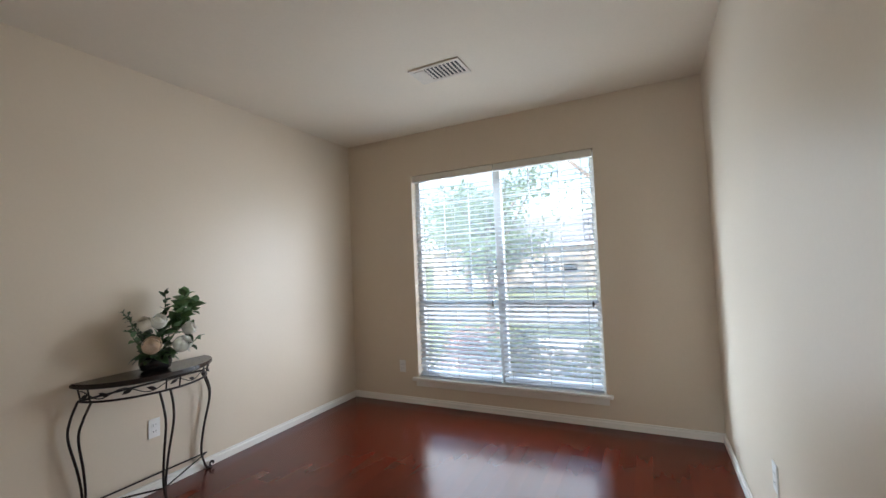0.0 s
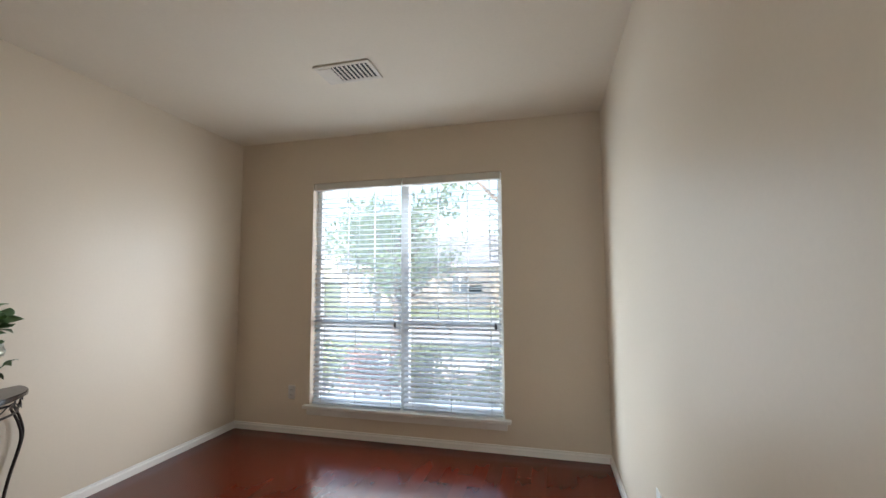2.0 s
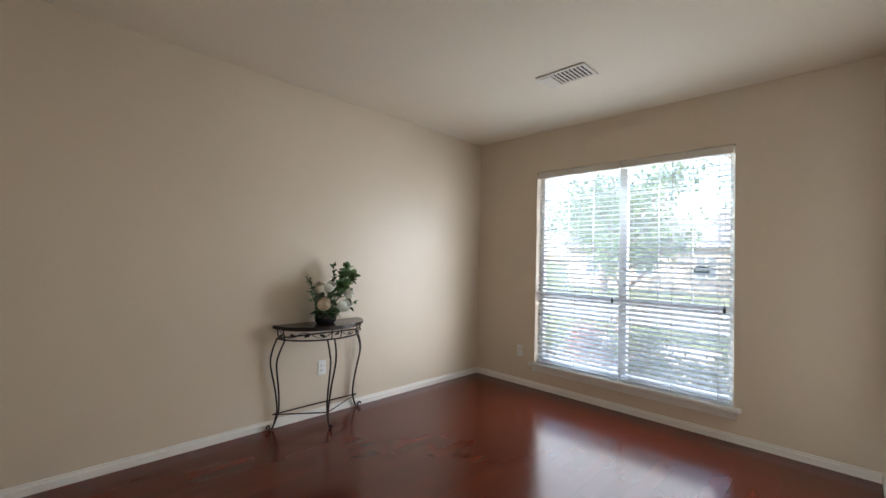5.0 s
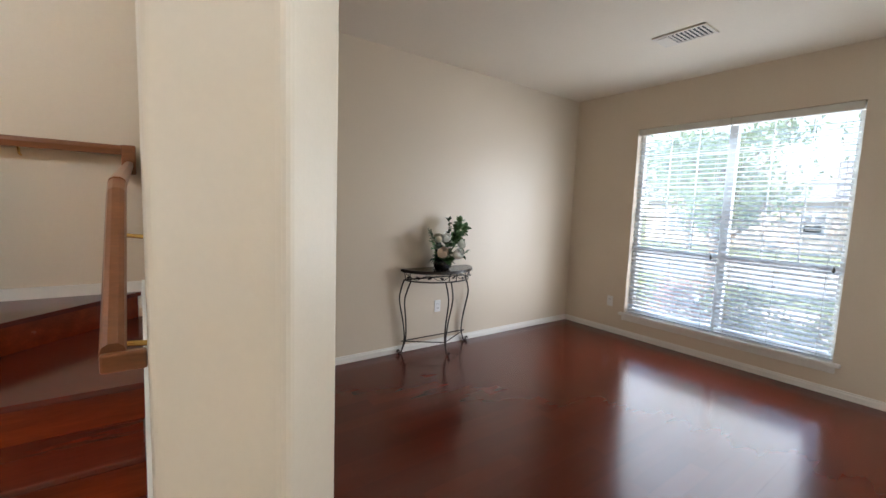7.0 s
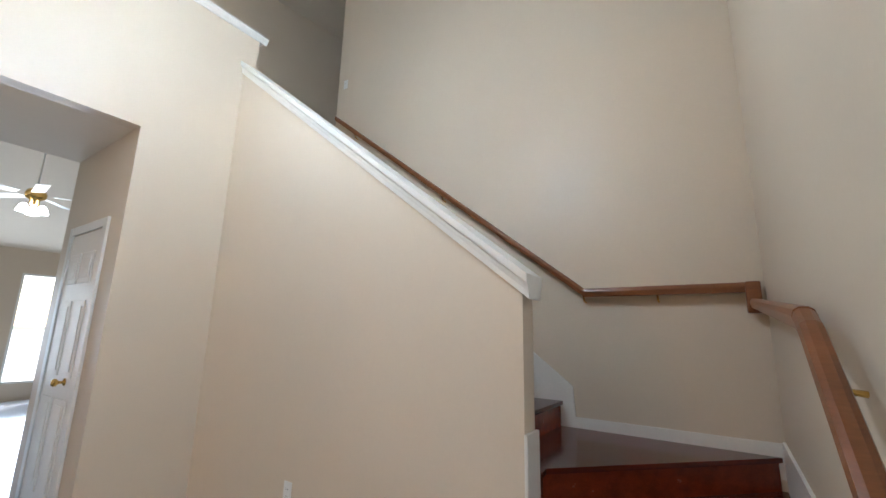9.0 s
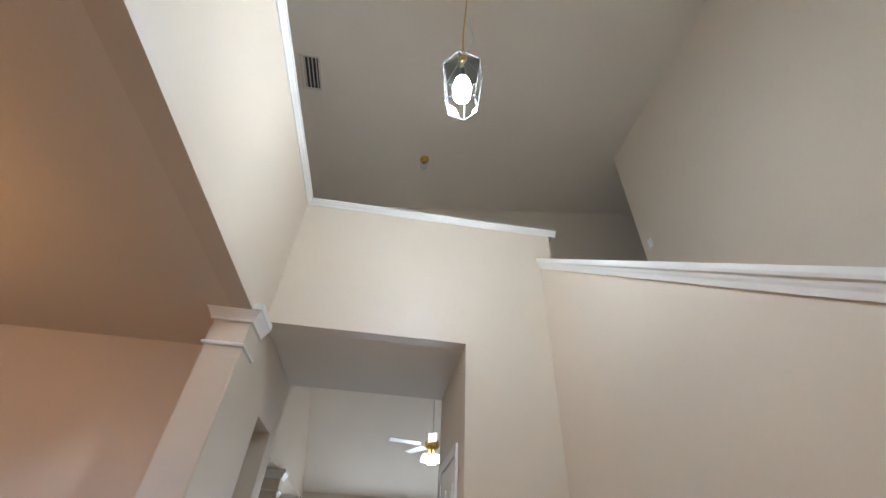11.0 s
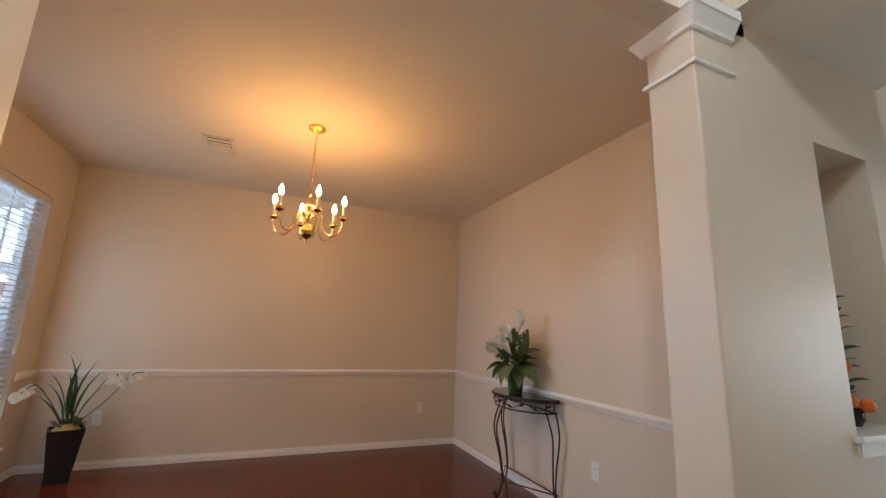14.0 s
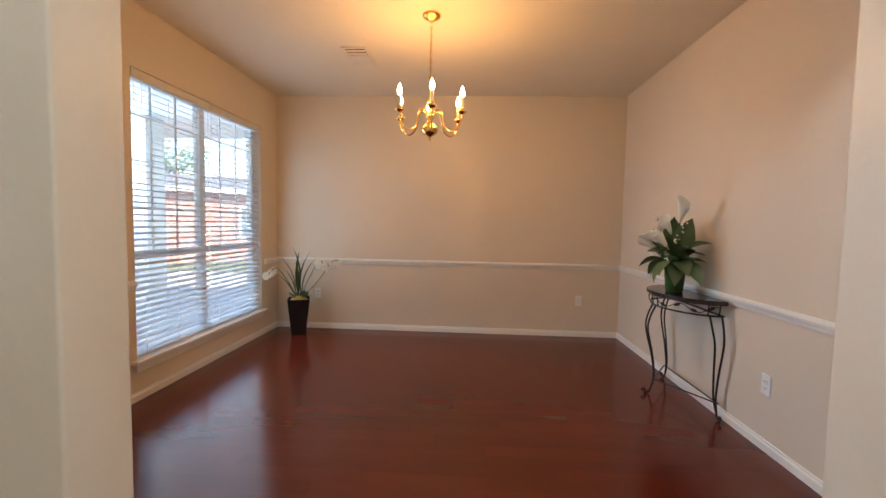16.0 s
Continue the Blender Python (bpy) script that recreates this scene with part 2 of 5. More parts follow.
def brick_material():
    m, n, l, b = nodes_of("red_brick")
    tc = n.new("ShaderNodeTexCoord")
    mp = n.new("ShaderNodeMapping")
    mp.inputs["Rotation"].default_value = (radians(90), 0, 0)
    br = n.new("ShaderNodeTexBrick")
    br.inputs["Color1"].default_value, br.inputs["Color2"].default_value = (0.30, 0.085, 0.06, 1), (0.40, 0.15, 0.11, 1)
    br.inputs["Mortar"].default_value = (0.45, 0.40, 0.36, 1)
    br.inputs["Scale"].default_value, br.inputs["Brick Width"].default_value, br.inputs["Row Height"].default_value = 1.0, 0.21, 0.075
    br.inputs["Mortar Size"].default_value = 0.008
    l.new(tc.outputs["Object"], mp.inputs[0]); l.new(mp.outputs[0], br.inputs[0]); l.new(br.outputs[0], b.inputs["Base Color"])
    b.inputs["Roughness"].default_value = 0.9
    return m


BRICK = brick_material()


# ---- mesh tools ----
class Mesh:
    def __init__(self):
        self.v, self.f, self.s = [], [], []

    def add(self, verts, faces, smooth=False):
        o = len(self.v)
        self.v += [tuple(p) for p in verts]
        self.f += [tuple(o + i for i in q) for q in faces]
        self.s += [smooth] * len(faces)
        return self

    def box(self, x0, x1, y0, y1, z0, z1):
        x0, x1 = min(x0, x1), max(x0, x1); y0, y1 = min(y0, y1), max(y0, y1); z0, z1 = min(z0, z1), max(z0, z1)
        vs = [(x, y, z) for z in (z0, z1) for x, y in ((x0, y0), (x1, y0), (x1, y1), (x0, y1))]
        return self.add(vs, [(3, 2, 1, 0), (4, 5, 6, 7), (0, 1, 5, 4), (1, 2, 6, 5), (2, 3, 7, 6), (3, 0, 4, 7)])

    def bbox(self, x0, x1, y0, y1, z0, z1, c=0.004):
        """A box with bevelled edges."""
        bm = bmesh.new()
        bmesh.ops.create_cube(bm, size=1, matrix=Matrix.Translation(((x0 + x1) / 2, (y0 + y1) / 2, (z0 + z1) / 2)) @ Matrix.Diagonal((abs(x1 - x0), abs(y1 - y0), abs(z1 - z0), 1)))
        bmesh.ops.bevel(bm, geom=bm.edges[:], offset=c, segments=2, profile=0.5, affect='EDGES')
        bm.verts.index_update()
        self.add([v.co for v in bm.verts], [[v.index for v in f.verts] for f in bm.faces])
        bm.free()
        return self

    def prism(self, poly, a0, a1, axis="z"):
        """A polygon drawn out along an axis. poly in the other two axes, in the order x, y, z."""
        def put(p, a):
            return {"z": (p[0], p[1], a), "x": (a, p[0], p[1]), "y": (p[0], a, p[1])}[axis]
        n = len(poly)
        vs = [put(p, a0) for p in poly] + [put(p, a1) for p in poly]
        fs = [tuple(range(n))[::-1], tuple(range(n, 2 * n))] + [(i, (i + 1) % n, n + (i + 1) % n, n + i) for i in range(n)]
        return self.add(vs, fs)

    def tube(self, pts, r, k=8, cap=True):
        """A round bar along points; r is one radius or one for each point."""
        pts = [Vector(p) for p in pts]
        rs = r if isinstance(r, (list, tuple)) else [r] * len(pts)
        vs, n = [], len(pts)
        side = None
        for i, p in enumerate(pts):
            d = (pts[min(i + 1, n - 1)] - pts[max(i - 1, 0)]).normalized()
            if side is None:
                side = d.orthogonal().normalized()
            side = (side - d * side.dot(d)).normalized()
            up = d.cross(side)
            vs += [p + (side * math.cos(a) + up * math.sin(a)) * rs[i] for a in (2 * math.pi * j / k for j in range(k))]
        fs = [(i * k + j, i * k + (j + 1) % k, (i + 1) * k + (j + 1) % k, (i + 1) * k + j) for i in range(n - 1) for j in range(k)]
        self.add(vs, fs, True)
        if cap:
            self.add(vs[:k], [tuple(range(k))[::-1]]); self.add(vs[-k:], [tuple(range(k))])
        return self

    def lathe(self, prof, cx=0, cy=0, k=20, smooth=True):
        """A turned shape: prof is a list of (radius, z)."""
        n = len(prof)
        vs = [(cx + r * math.cos(2 * math.pi * j / k), cy + r * math.sin(2 * math.pi * j / k), z) for r, z in prof for j in range(k)]
        fs = [(i * k + j, i * k + (j + 1) % k, (i + 1) * k + (j + 1) % k, (i + 1) * k + j) for i in range(n - 1) for j in range(k)]
        self.add(vs, fs, smooth)
        self.add(vs[:k], [tuple(range(k))[::-1]]); self.add(vs[-k:], [tuple(range(k))])
        return self

    def sweep(self, prof, path, closed=False):
        """A moulding: prof (out, up) carried along level or sloping points with mitred joints. out is to the right of the way."""
        path = [Vector(p) for p in path]
        n, k = len(path), len(prof)
        vs = []
        for i, p in enumerate(path):
            a = (path[i] - path[i - 1]) if (i or closed) else (path[1] - path[0])
            c = (path[(i + 1) % n] - path[i]) if (i < n - 1 or closed) else (path[-1] - path[-2])
            a2, c2 = Vector((a.x, a.y, 0)).normalized(), Vector((c.x, c.y, 0)).normalized()
            ra, rc = Vector((a2.y, -a2.x, 0)), Vector((c2.y, -c2.x, 0))
            m = (ra + rc)
            m = m / max(0.2, m.length_squared) * 2
            vs += [p + m * o + Vector((0, 0, u)) for o, u in prof]
        last = n if closed else n - 1
        fs = [(i * k + j, i * k + (j + 1) % k, ((i + 1) % n) * k + (j + 1) % k, ((i + 1) % n) * k + j) for i in range(last) for j in range(k)]
        self.add(vs, fs)
        if not closed:
            self.add(vs[:k], [tuple(range(k))[::-1]]); self.add(vs[-k:], [tuple(range(k))])
        return self

    def moved(self, m):
        self.v = [tuple(m @ Vector(p)) for p in self.v]
        return self

    def join(self, other, m=None):
        return self.add([m @ Vector(p) for p in other.v] if m else other.v, other.f) if not other.s or not other.s[0] else self.add([m @ Vector(p) for p in other.v] if m else other.v, other.f, True)

    def data(self, name, material):
        me = bpy.data.meshes.new(name)
        me.from_pydata(self.v, [], self.f)
        me.materials.append(material)
        me.polygons.foreach_set("use_smooth", self.s)
        bm = bmesh.new(); bm.from_mesh(me)
        bmesh.ops.recalc_face_normals(bm, faces=bm.faces[:])
        bm.to_mesh(me); bm.free()
        me.update()
        return me


def part(name, mesh, material, parent, label=""):
    me = mesh if isinstance(mesh, bpy.types.Mesh) else mesh.data(name, material)
    o = new(name, me)
    o.parent = parent
    return tagged(o, label)


def thing(name, label, category, at=(0, 0, 0), rz=0, group="", kind=""):
    o = new(name)
    o.empty_display_size = 0.05
    o.matrix_basis = pose(*at, 0, 0, rz)
    return tagged(o, label, category, group, kind)


def structure(name, mesh, material, label=""):
    return tagged(new(name, mesh.data(name, material)), label or name.replace("_", " "), "", "", "structure")


def arc(cx, cz, r, a0, a1, n=10):
    return [(cx + r * math.cos(radians(a0 + (a1 - a0) * i / n)), cz + r * math.sin(radians(a0 + (a1 - a0) * i / n))) for i in range(n + 1)]


def smooth_path(pts, n=8):
    """Catmull-Rom through points."""
    P = [Vector(p) for p in pts]
    P = [P[0] * 2 - P[1]] + P + [P[-1] * 2 - P[-2]]
    out = []
    for i in range(1, len(P) - 2):
        for j in range(n):
            t = j / n
            a, b, c, d = P[i - 1], P[i], P[i + 1], P[i + 2]
            out.append(0.5 * ((2 * b) + (c - a) * t + (2 * a - 5 * b + 4 * c - d) * t * t + (3 * b - a - 3 * c + d) * t ** 3))
    return out + [P[-2]]


# ---- plan: metres ----
H = 2.74            # ceiling of study and dining room
XW, XE, YN = -2.0, 1.335, 4.49            # study
SX, KX, KY = -2.36, -0.858, -0.855         # stair's outer wall, knee wall's face and its end
FS, PE = -3.55, -4.85                   # foyer's end wall and the far end of its passage
DX, DE, DS, DN = 1.355, 5.065, -3.915, 0.075   # dining room
TOP = 4.095
W1 = (-1.21, 0.545, 0.29, 2.31)           # study window
W2 = (2.963, 4.693, 0.31, 2.30)           # dining window
GY = -10.9                                # great room's far wall


def wall_with_hole(x0, x1, y0, y1, z1, hole):
    """A wall along x, in one piece, with one opening (x, x, z, z)."""
    a, b, c, d = hole
    ring = [(x0, 0), (x1, 0), (x1, z1), (x0, z1), (a, c), (b, c), (b, d), (a, d)]
    vs = [(x, y, z) for y in (y0, y1) for x, z in ring]
    fs = []
    for i in range(4):
        j = (i + 1) % 4
        fs += [(i, j, 4 + j, 4 + i), (8 + i, 12 + i, 12 + j, 8 + j), (i, 8 + i, 8 + j, j), (4 + i, 4 + j, 12 + j, 12 + i)]
    return Mesh().add(vs, fs)


def rounded(poly, ids, r=0.02, n=4):
    """Rounds the named corners of a plan polygon."""
    out = []
    for i, p in enumerate(poly):
        if i not in ids:
            out.append(p)
            continue
        p, a, b = Vector(p), Vector(poly[i - 1]), Vector(poly[(i + 1) % len(poly)])
        p0, p1 = p + (a - p).normalized() * r, p + (b - p).normalized() * r
        for j in range(n + 1):
            t = j / n
            q = p0 * (1 - t) ** 2 + p * 2 * t * (1 - t) + p1 * t * t
            out.append((q.x, q.y))
    return out


# ---- large structure ----
structure("wall_study_north", wall_with_hole(XW - 0.12, XE + 0.125, YN, YN + 0.16, 3.0, W1), WALL, "beige painted study wall with a wide window")
structure("wall_study_west", Mesh().box(XW - 0.12, XW, 0.255, YN, 0, 3.0), WALL, "beige painted study wall")
structure("wall_study_east", Mesh().prism(rounded([(XE, YN), (XE, 1.372), (1.298, 1.335), (1.425, 1.19), (1.46, 1.225), (1.46, YN)], (2, 3), 0.015), 0, 6.9), WALL, "beige painted study wall with an angled end")


structure("wall_partition", Mesh().prism(rounded([(SX - 0.12, 0.115), (0.355, 0.115), (0.545, 0.31), (0.42, 0.455), (0.22, 0.255), (SX - 0.12, 0.255)], (1, 2, 3), 0.022), 0, 6.9), WALL, "beige painted wall between stair and study with an angled end")
structure("wall_angled_header", Mesh().prism([(0.545, 0.31), (1.425, 1.19), (1.298, 1.335), (0.42, 0.455)], 2.44, 6.9), WALL, "beige header over the angled opening")
structure("ceiling_study", Mesh().prism([(XW, 0.2), (0.24, 0.2), (0.47, 0.40), (1.21, 1.14), (XE, 1.33), (XE, YN), (XW, YN)], H, H + 0.1), CEIL, "flat painted study ceiling")
structure("wall_stair_west", Mesh().box(SX - 0.12, SX, -4.04, 0.115, 0, 6.9), WALL, "tall beige stair wall")
structure("wall_upper_hall", Mesh().box(-5.0, 3.4, -5.3, -5.18, 3.06, 6.9).box(-5.0, -4.88, -5.18, -3.92, 3.06, 6.9).box(-4.88, SX - 0.12, -4.04, -3.92, 3.06, 6.9), WALL, "beige upper hall wall")
structure("wall_foyer_south", Mesh().prism([(-0.973, 0), (-0.17, 0), (-0.17, 2.82), (DX + 0.02, 2.82), (DX + 0.02, TOP), (-0.973, TOP)], FS - 0.12, FS, "y"), WALL, "beige foyer wall with a square opening to the great room")
structure("wall_passage_west", Mesh().box(-0.973, -0.17, PE, FS - 0.12, 0, 2.82), WALL, "beige passage wall")
structure("wall_ledge_west", Mesh().box(-0.973, -0.853, -5.18, FS - 0.12, 2.82, TOP), WALL, "beige ledge side wall")
structure("ceiling_passage", Mesh().box(-0.853, DX + 0.02, PE, FS - 0.121, 2.82, 2.92), CEIL, "painted soffit of the passage")
structure("floor_ledge", Mesh().box(-0.853, DX + 0.14, -5.18, FS - 0.12, TOP - 0.12, TOP - 0.02).box(DX + 0.14, 3.4, -5.18, 1.34, TOP - 0.12, TOP - 0.02), CEIL, "plant ledge above foyer")
structure("floor_upper_hall", Mesh().box(-5.0, -0.973, -5.18, -4.02, 2.86, 3.06), CARPET, "carpeted upper hall floor")
structure("wall_foyer_east_upper", Mesh().box(DX, DX + 0.14, FS - 0.12, DN + 0.12, H, TOP), WALL, "beige wall above the dining room opening")
structure("wall_ledge_east", Mesh().box(3.4, 3.52, -5.3, 1.46, 3.9, 6.9), WALL, "beige wall behind the ledge")
structure("ceiling_foyer", Mesh().prism([(3.52, 5.33), (-5.0, 6.59), (-5.0, 6.71), (3.52, 5.45)], -5.3, 1.5, "y"), CEIL, "high sloping foyer ceiling")
# the high opening is made up, cut only for the entry's fill lamp
structure("wall_entry", wall_with_hole(1.46, 3.52, 1.34, 1.46, 6.9, (1.65, 2.55, 2.7, 4.1)).box(2.72, 2.84, DN + 0.12, 1.34, 0, 4.0), WALL, "plain entry wall")
structure("wall_dining_north", wall_with_hole(DX + 0.115, DE + 0.14, DN, DN + 0.16, H + 0.1, W2), WALL, "beige dining wall with a wide window")
structure("wall_dining_east", Mesh().box(DE, DE + 0.14, DS - 0.14, DN, 0, H + 0.1), WALL, "beige dining wall")
structure("wall_dining_south", Mesh().box(DX + 0.24, DE, DS - 0.14, DS, 0, H + 0.1), WALL, "beige dining wall")
structure("wall_dining_west", Mesh().box(DX + 0.115, DX + 0.238, -0.808, DN, 0, H), WALL, "beige dining wall stub")
structure("ceiling_dining", Mesh().box(DX + 0.14, DE, DS, DN, H, H + 0.1), CEIL, "flat painted dining ceiling")
NI = (-4.63, -4.13, 0.93, 2.31)
structure("wall_passage_east", Mesh().box(DX, DX + 0.36, FS, NI[1], 0, H + 0.08).box(DX, DX + 0.36, -4.87, NI[0], 0, H + 0.08).box(DX, DX + 0.36, NI[0], NI[1], 0, NI[2]).box(DX, DX + 0.36, NI[0], NI[1], NI[3], H + 0.08).box(DX + 0.30, DX + 0.36, NI[0], NI[1], NI[2], NI[3]), WALL, "beige passage wall with a tall niche")
structure("niche_sill", Mesh().bbox(DX - 0.035, DX + 0.29, NI[0] - 0.03, NI[1] + 0.03, NI[2] - 0.025, NI[2] + 0.004, 0.006).box(DX - 0.015, DX, NI[0] - 0.01, NI[1] + 0.01, NI[2] - 0.085, NI[2] - 0.025), TRIM, "white niche sill")

# great room beyond the passage
GX = 1.90
structure("wall_great_far", Mesh().box(-5, -1.85, GY - 0.12, GY, 0, 6.5).box(-1.05, -0.75, GY - 0.12, GY, 0.3, 2.3).box(0.05, 0.35, GY - 0.12, GY, 0.3, 2.3).box(1.15, 1.94, GY - 0.12, GY, 0, 2.9).box(2.46, 3.45, GY - 0.12, GY, 0, 2.9).box(1.94, 2.46, GY - 0.12, GY, 2.02, 2.9).box(3.75, 6.0, GY - 0.12, GY, 0, 2.9).box(-1.85, 1.15, GY - 0.12, GY, 2.3, 6.5).box(-1.85, 1.15, GY - 0.12, GY, 0, 0.3).box(3.45, 3.75, GY - 0.12, GY, 0, 1.2).box(3.45, 3.75, GY - 0.12, GY, 2.2, 2.9), WALL, "beige great room wall with tall windows")
structure("wall_great_west", Mesh().box(-5, -4.88, GY, PE, 0, 7), WALL, "beige great room wall")
structure("wall_great_north", Mesh().box(-4.88, -0.973, PE, PE + 0.12, 0, 3.06).box(-5, 6, -5.42, -5.301, 3.06, 7.0), WALL, "beige great room wall above the passage")
structure("wall_kitchen_gable", Mesh().box(GX, GX + 0.14, -8.25, -5.42, 2.62, 6.9).prism([(-8.25, 2.62), (GY, 2.62), (GY, 2.80), (-8.25, 4.7)], GX, GX + 0.14, "x"), WALL, "beige gable wall over the kitchen opening")
structure("ceiling_great", Mesh().prism([(GY, 2.75), (-5.42, 6.78), (-5.42, 6.9), (GY, 2.87)], -5, GX, "x"), CEIL, "vaulted great room ceiling")
structure("ceiling_kitchen", Mesh().box(GX + 0.14, 6, GY, -4.87, 2.62, 2.72).box(DX + 0.36, GX + 0.14, -5.42, -4.87, 2.82, 2.92), CEIL, "flat kitchen ceiling")
structure("wall_kitchen", Mesh().box(6, 6.12, GY, DS, 0, 2.8).box(DX + 0.36, 6, -4.99, -4.87, 0, 2.8), WALL, "beige kitchen wall")
structure("wall_half", Mesh().box(GX, GX + 0.14, -8.25, -6.1, 0, 1.08), WALL, "beige half wall")
structure("trim_half_wall", Mesh().bbox(GX - 0.06, GX + 0.2, -8.3, -6.05, 1.08, 1.115, 0.008), TRIM, "white half wall ledge")

# floors
structure("floor_study", Mesh().prism([(XW, 0.255), (0.24, 0.255), (0.48, 0.385), (XE, 1.24), (XE, YN), (XW, YN)], -0.15, -0.008), UNDER, "study subfloor")
structure("floor_dining", Mesh().box(DX, DE, DS, DN, -0.15, -0.008), UNDER, "dining subfloor")
structure("floor_foyer", Mesh().prism([(-1.06, 0.13), (0.34, 0.13), (0.48, 0.385), (1.38, 1.285), (1.46, 1.34), (2.72, 1.34), (2.72, DN + 0.16), (DX, DN + 0.16), (DX, FS), (-1.06, FS)], -0.15, 0.0), CARPET, "beige carpeted foyer floor")
structure("floor_great", Mesh().box(-5, 6, GY, PE, -0.15, 0.0).box(-0.17, DX, PE, FS, -0.15, 0.0), TILEF, "glossy pale great room floor")


# ---- trim ----
BASE = [(0, 0), (0.014, 0), (0.014, 0.070), (0.008, 0.079), (0.008, 0.090), (0, 0.092)]


def run(name, pts, prof=BASE, label="white painted baseboard", material=None):
    """A moulding along a wall; the room is on the right of the way."""
    return structure(name, Mesh().sweep(prof, pts), material or TRIM, label)


# going so that the room lies on the right of the way
run("baseboard", [(0.2, 0.257, 0), (XW + 0.002, 0.257, 0), (XW + 0.002, YN - 0.002, 0), (XE - 0.002, YN - 0.002, 0), (XE - 0.002, 1.385, 0)])
run("baseboard", [(DX + 0.24, -0.80, 0), (DX + 0.24, DN - 0.002, 0), (DE - 0.002, DN - 0.002, 0), (DE - 0.002, DS + 0.002, 0), (DX + 0.37, DS + 0.002, 0)])
run("baseboard", [(-0.172, FS + 0.002, 0), (KX + 0.002, FS + 0.002, 0), (KX + 0.002, -1.53, 0)])
CHAIR = [(0, 0), (0.012, 0.004), (0.016, 0.02), (0.024, 0.034), (0.026, 0.046), (0.016, 0.056), (0.008, 0.062), (0, 0.064)]
run("trim_chair_rail", [(W2[1] + 0.06, DN - 0.002, 0.80), (DE - 0.002, DN - 0.002, 0.80), (DE - 0.002, DS + 0.002, 0.80), (DX + 0.37, DS + 0.002, 0.80)], CHAIR, "white chair rail moulding")
run("trim_chair_rail", [(DX + 0.24, -0.80, 0.80), (DX + 0.24, DN - 0.002, 0.80), (W2[0] - 0.01, DN - 0.002, 0.80)], CHAIR, "white chair rail moulding")
CROWN = [(0, -0.062), (0.009, -0.062), (0.015, -0.048), (0.032, -0.03), (0.036, -0.022), (0.044, -0.018), (0.044, 0), (-0.12, 0), (-0.12, -0.015), (0, -0.015)]
run("trim_ledge", [(DX - 0.001, DN, TOP + 0.02), (DX - 0.001, FS + 0.001, TOP + 0.02), (-1.04, FS + 0.001, TOP + 0.02)], CROWN, "white crown cap on the ledge")

# square columns at the ends of the dining room's opening
CAPM = [(0, 0), (0.018, 0.004), (0.022, 0.02), (0.03, 0.035), (0.055, 0.075), (0.062, 0.08), (0.062, 0.125), (-0.05, 0.125), (-0.05, 0)]
NECK = [(0, 0), (0.014, 0.003), (0.018, 0.014), (0.008, 0.026), (0, 0.028)]


def column(name, x0, x1, y0, y1, open_side, top=H):
    """A square painted column whose capital and neck band stop against the wall on one side."""
    c = thing(name, "square beige column with a white moulded capital", "column", ((x0 + x1) / 2, (y0 + y1) / 2, 0), kind="structure")
    hx, hy = (x1 - x0) / 2, (y1 - y0) / 2
    part("shaft", Mesh().prism(rounded([(-hx, -hy), (hx, -hy), (hx, hy), (-hx, hy)], (2, 3) if open_side > 0 else (0, 1), 0.012), 0, top - 0.001), WALL, c)
    s = open_side
    loop = [(-hx, -hy * s, 0), (-hx, hy * s, 0), (hx, hy * s, 0), (hx, -hy * s, 0)]
    if s < 0:
        loop = loop[::-1]
    # outwards must be on the right of the way
    way = loop[::-1]
    part("capital", Mesh().sweep(CAPM, [(x, y, top - 0.127) for x, y, z in way]), TRIM, c, "white stepped capital")
    part("neck_band", Mesh().sweep(NECK, [(x, y, top - 0.30) for x, y, z in way]), TRIM, c, "white neck moulding")
    return c


column("column_south", DX - 0.002, DX + 0.24, FS, FS + 0.255, 1, H + 0.05)
column("column_north", DX - 0.002, DX + 0.24, -1.063, -0.808, -1, H + 0.05)
column("column_kitchen", GX - 0.06, GX + 0.2, -8.25, -7.99, 1, 2.62)


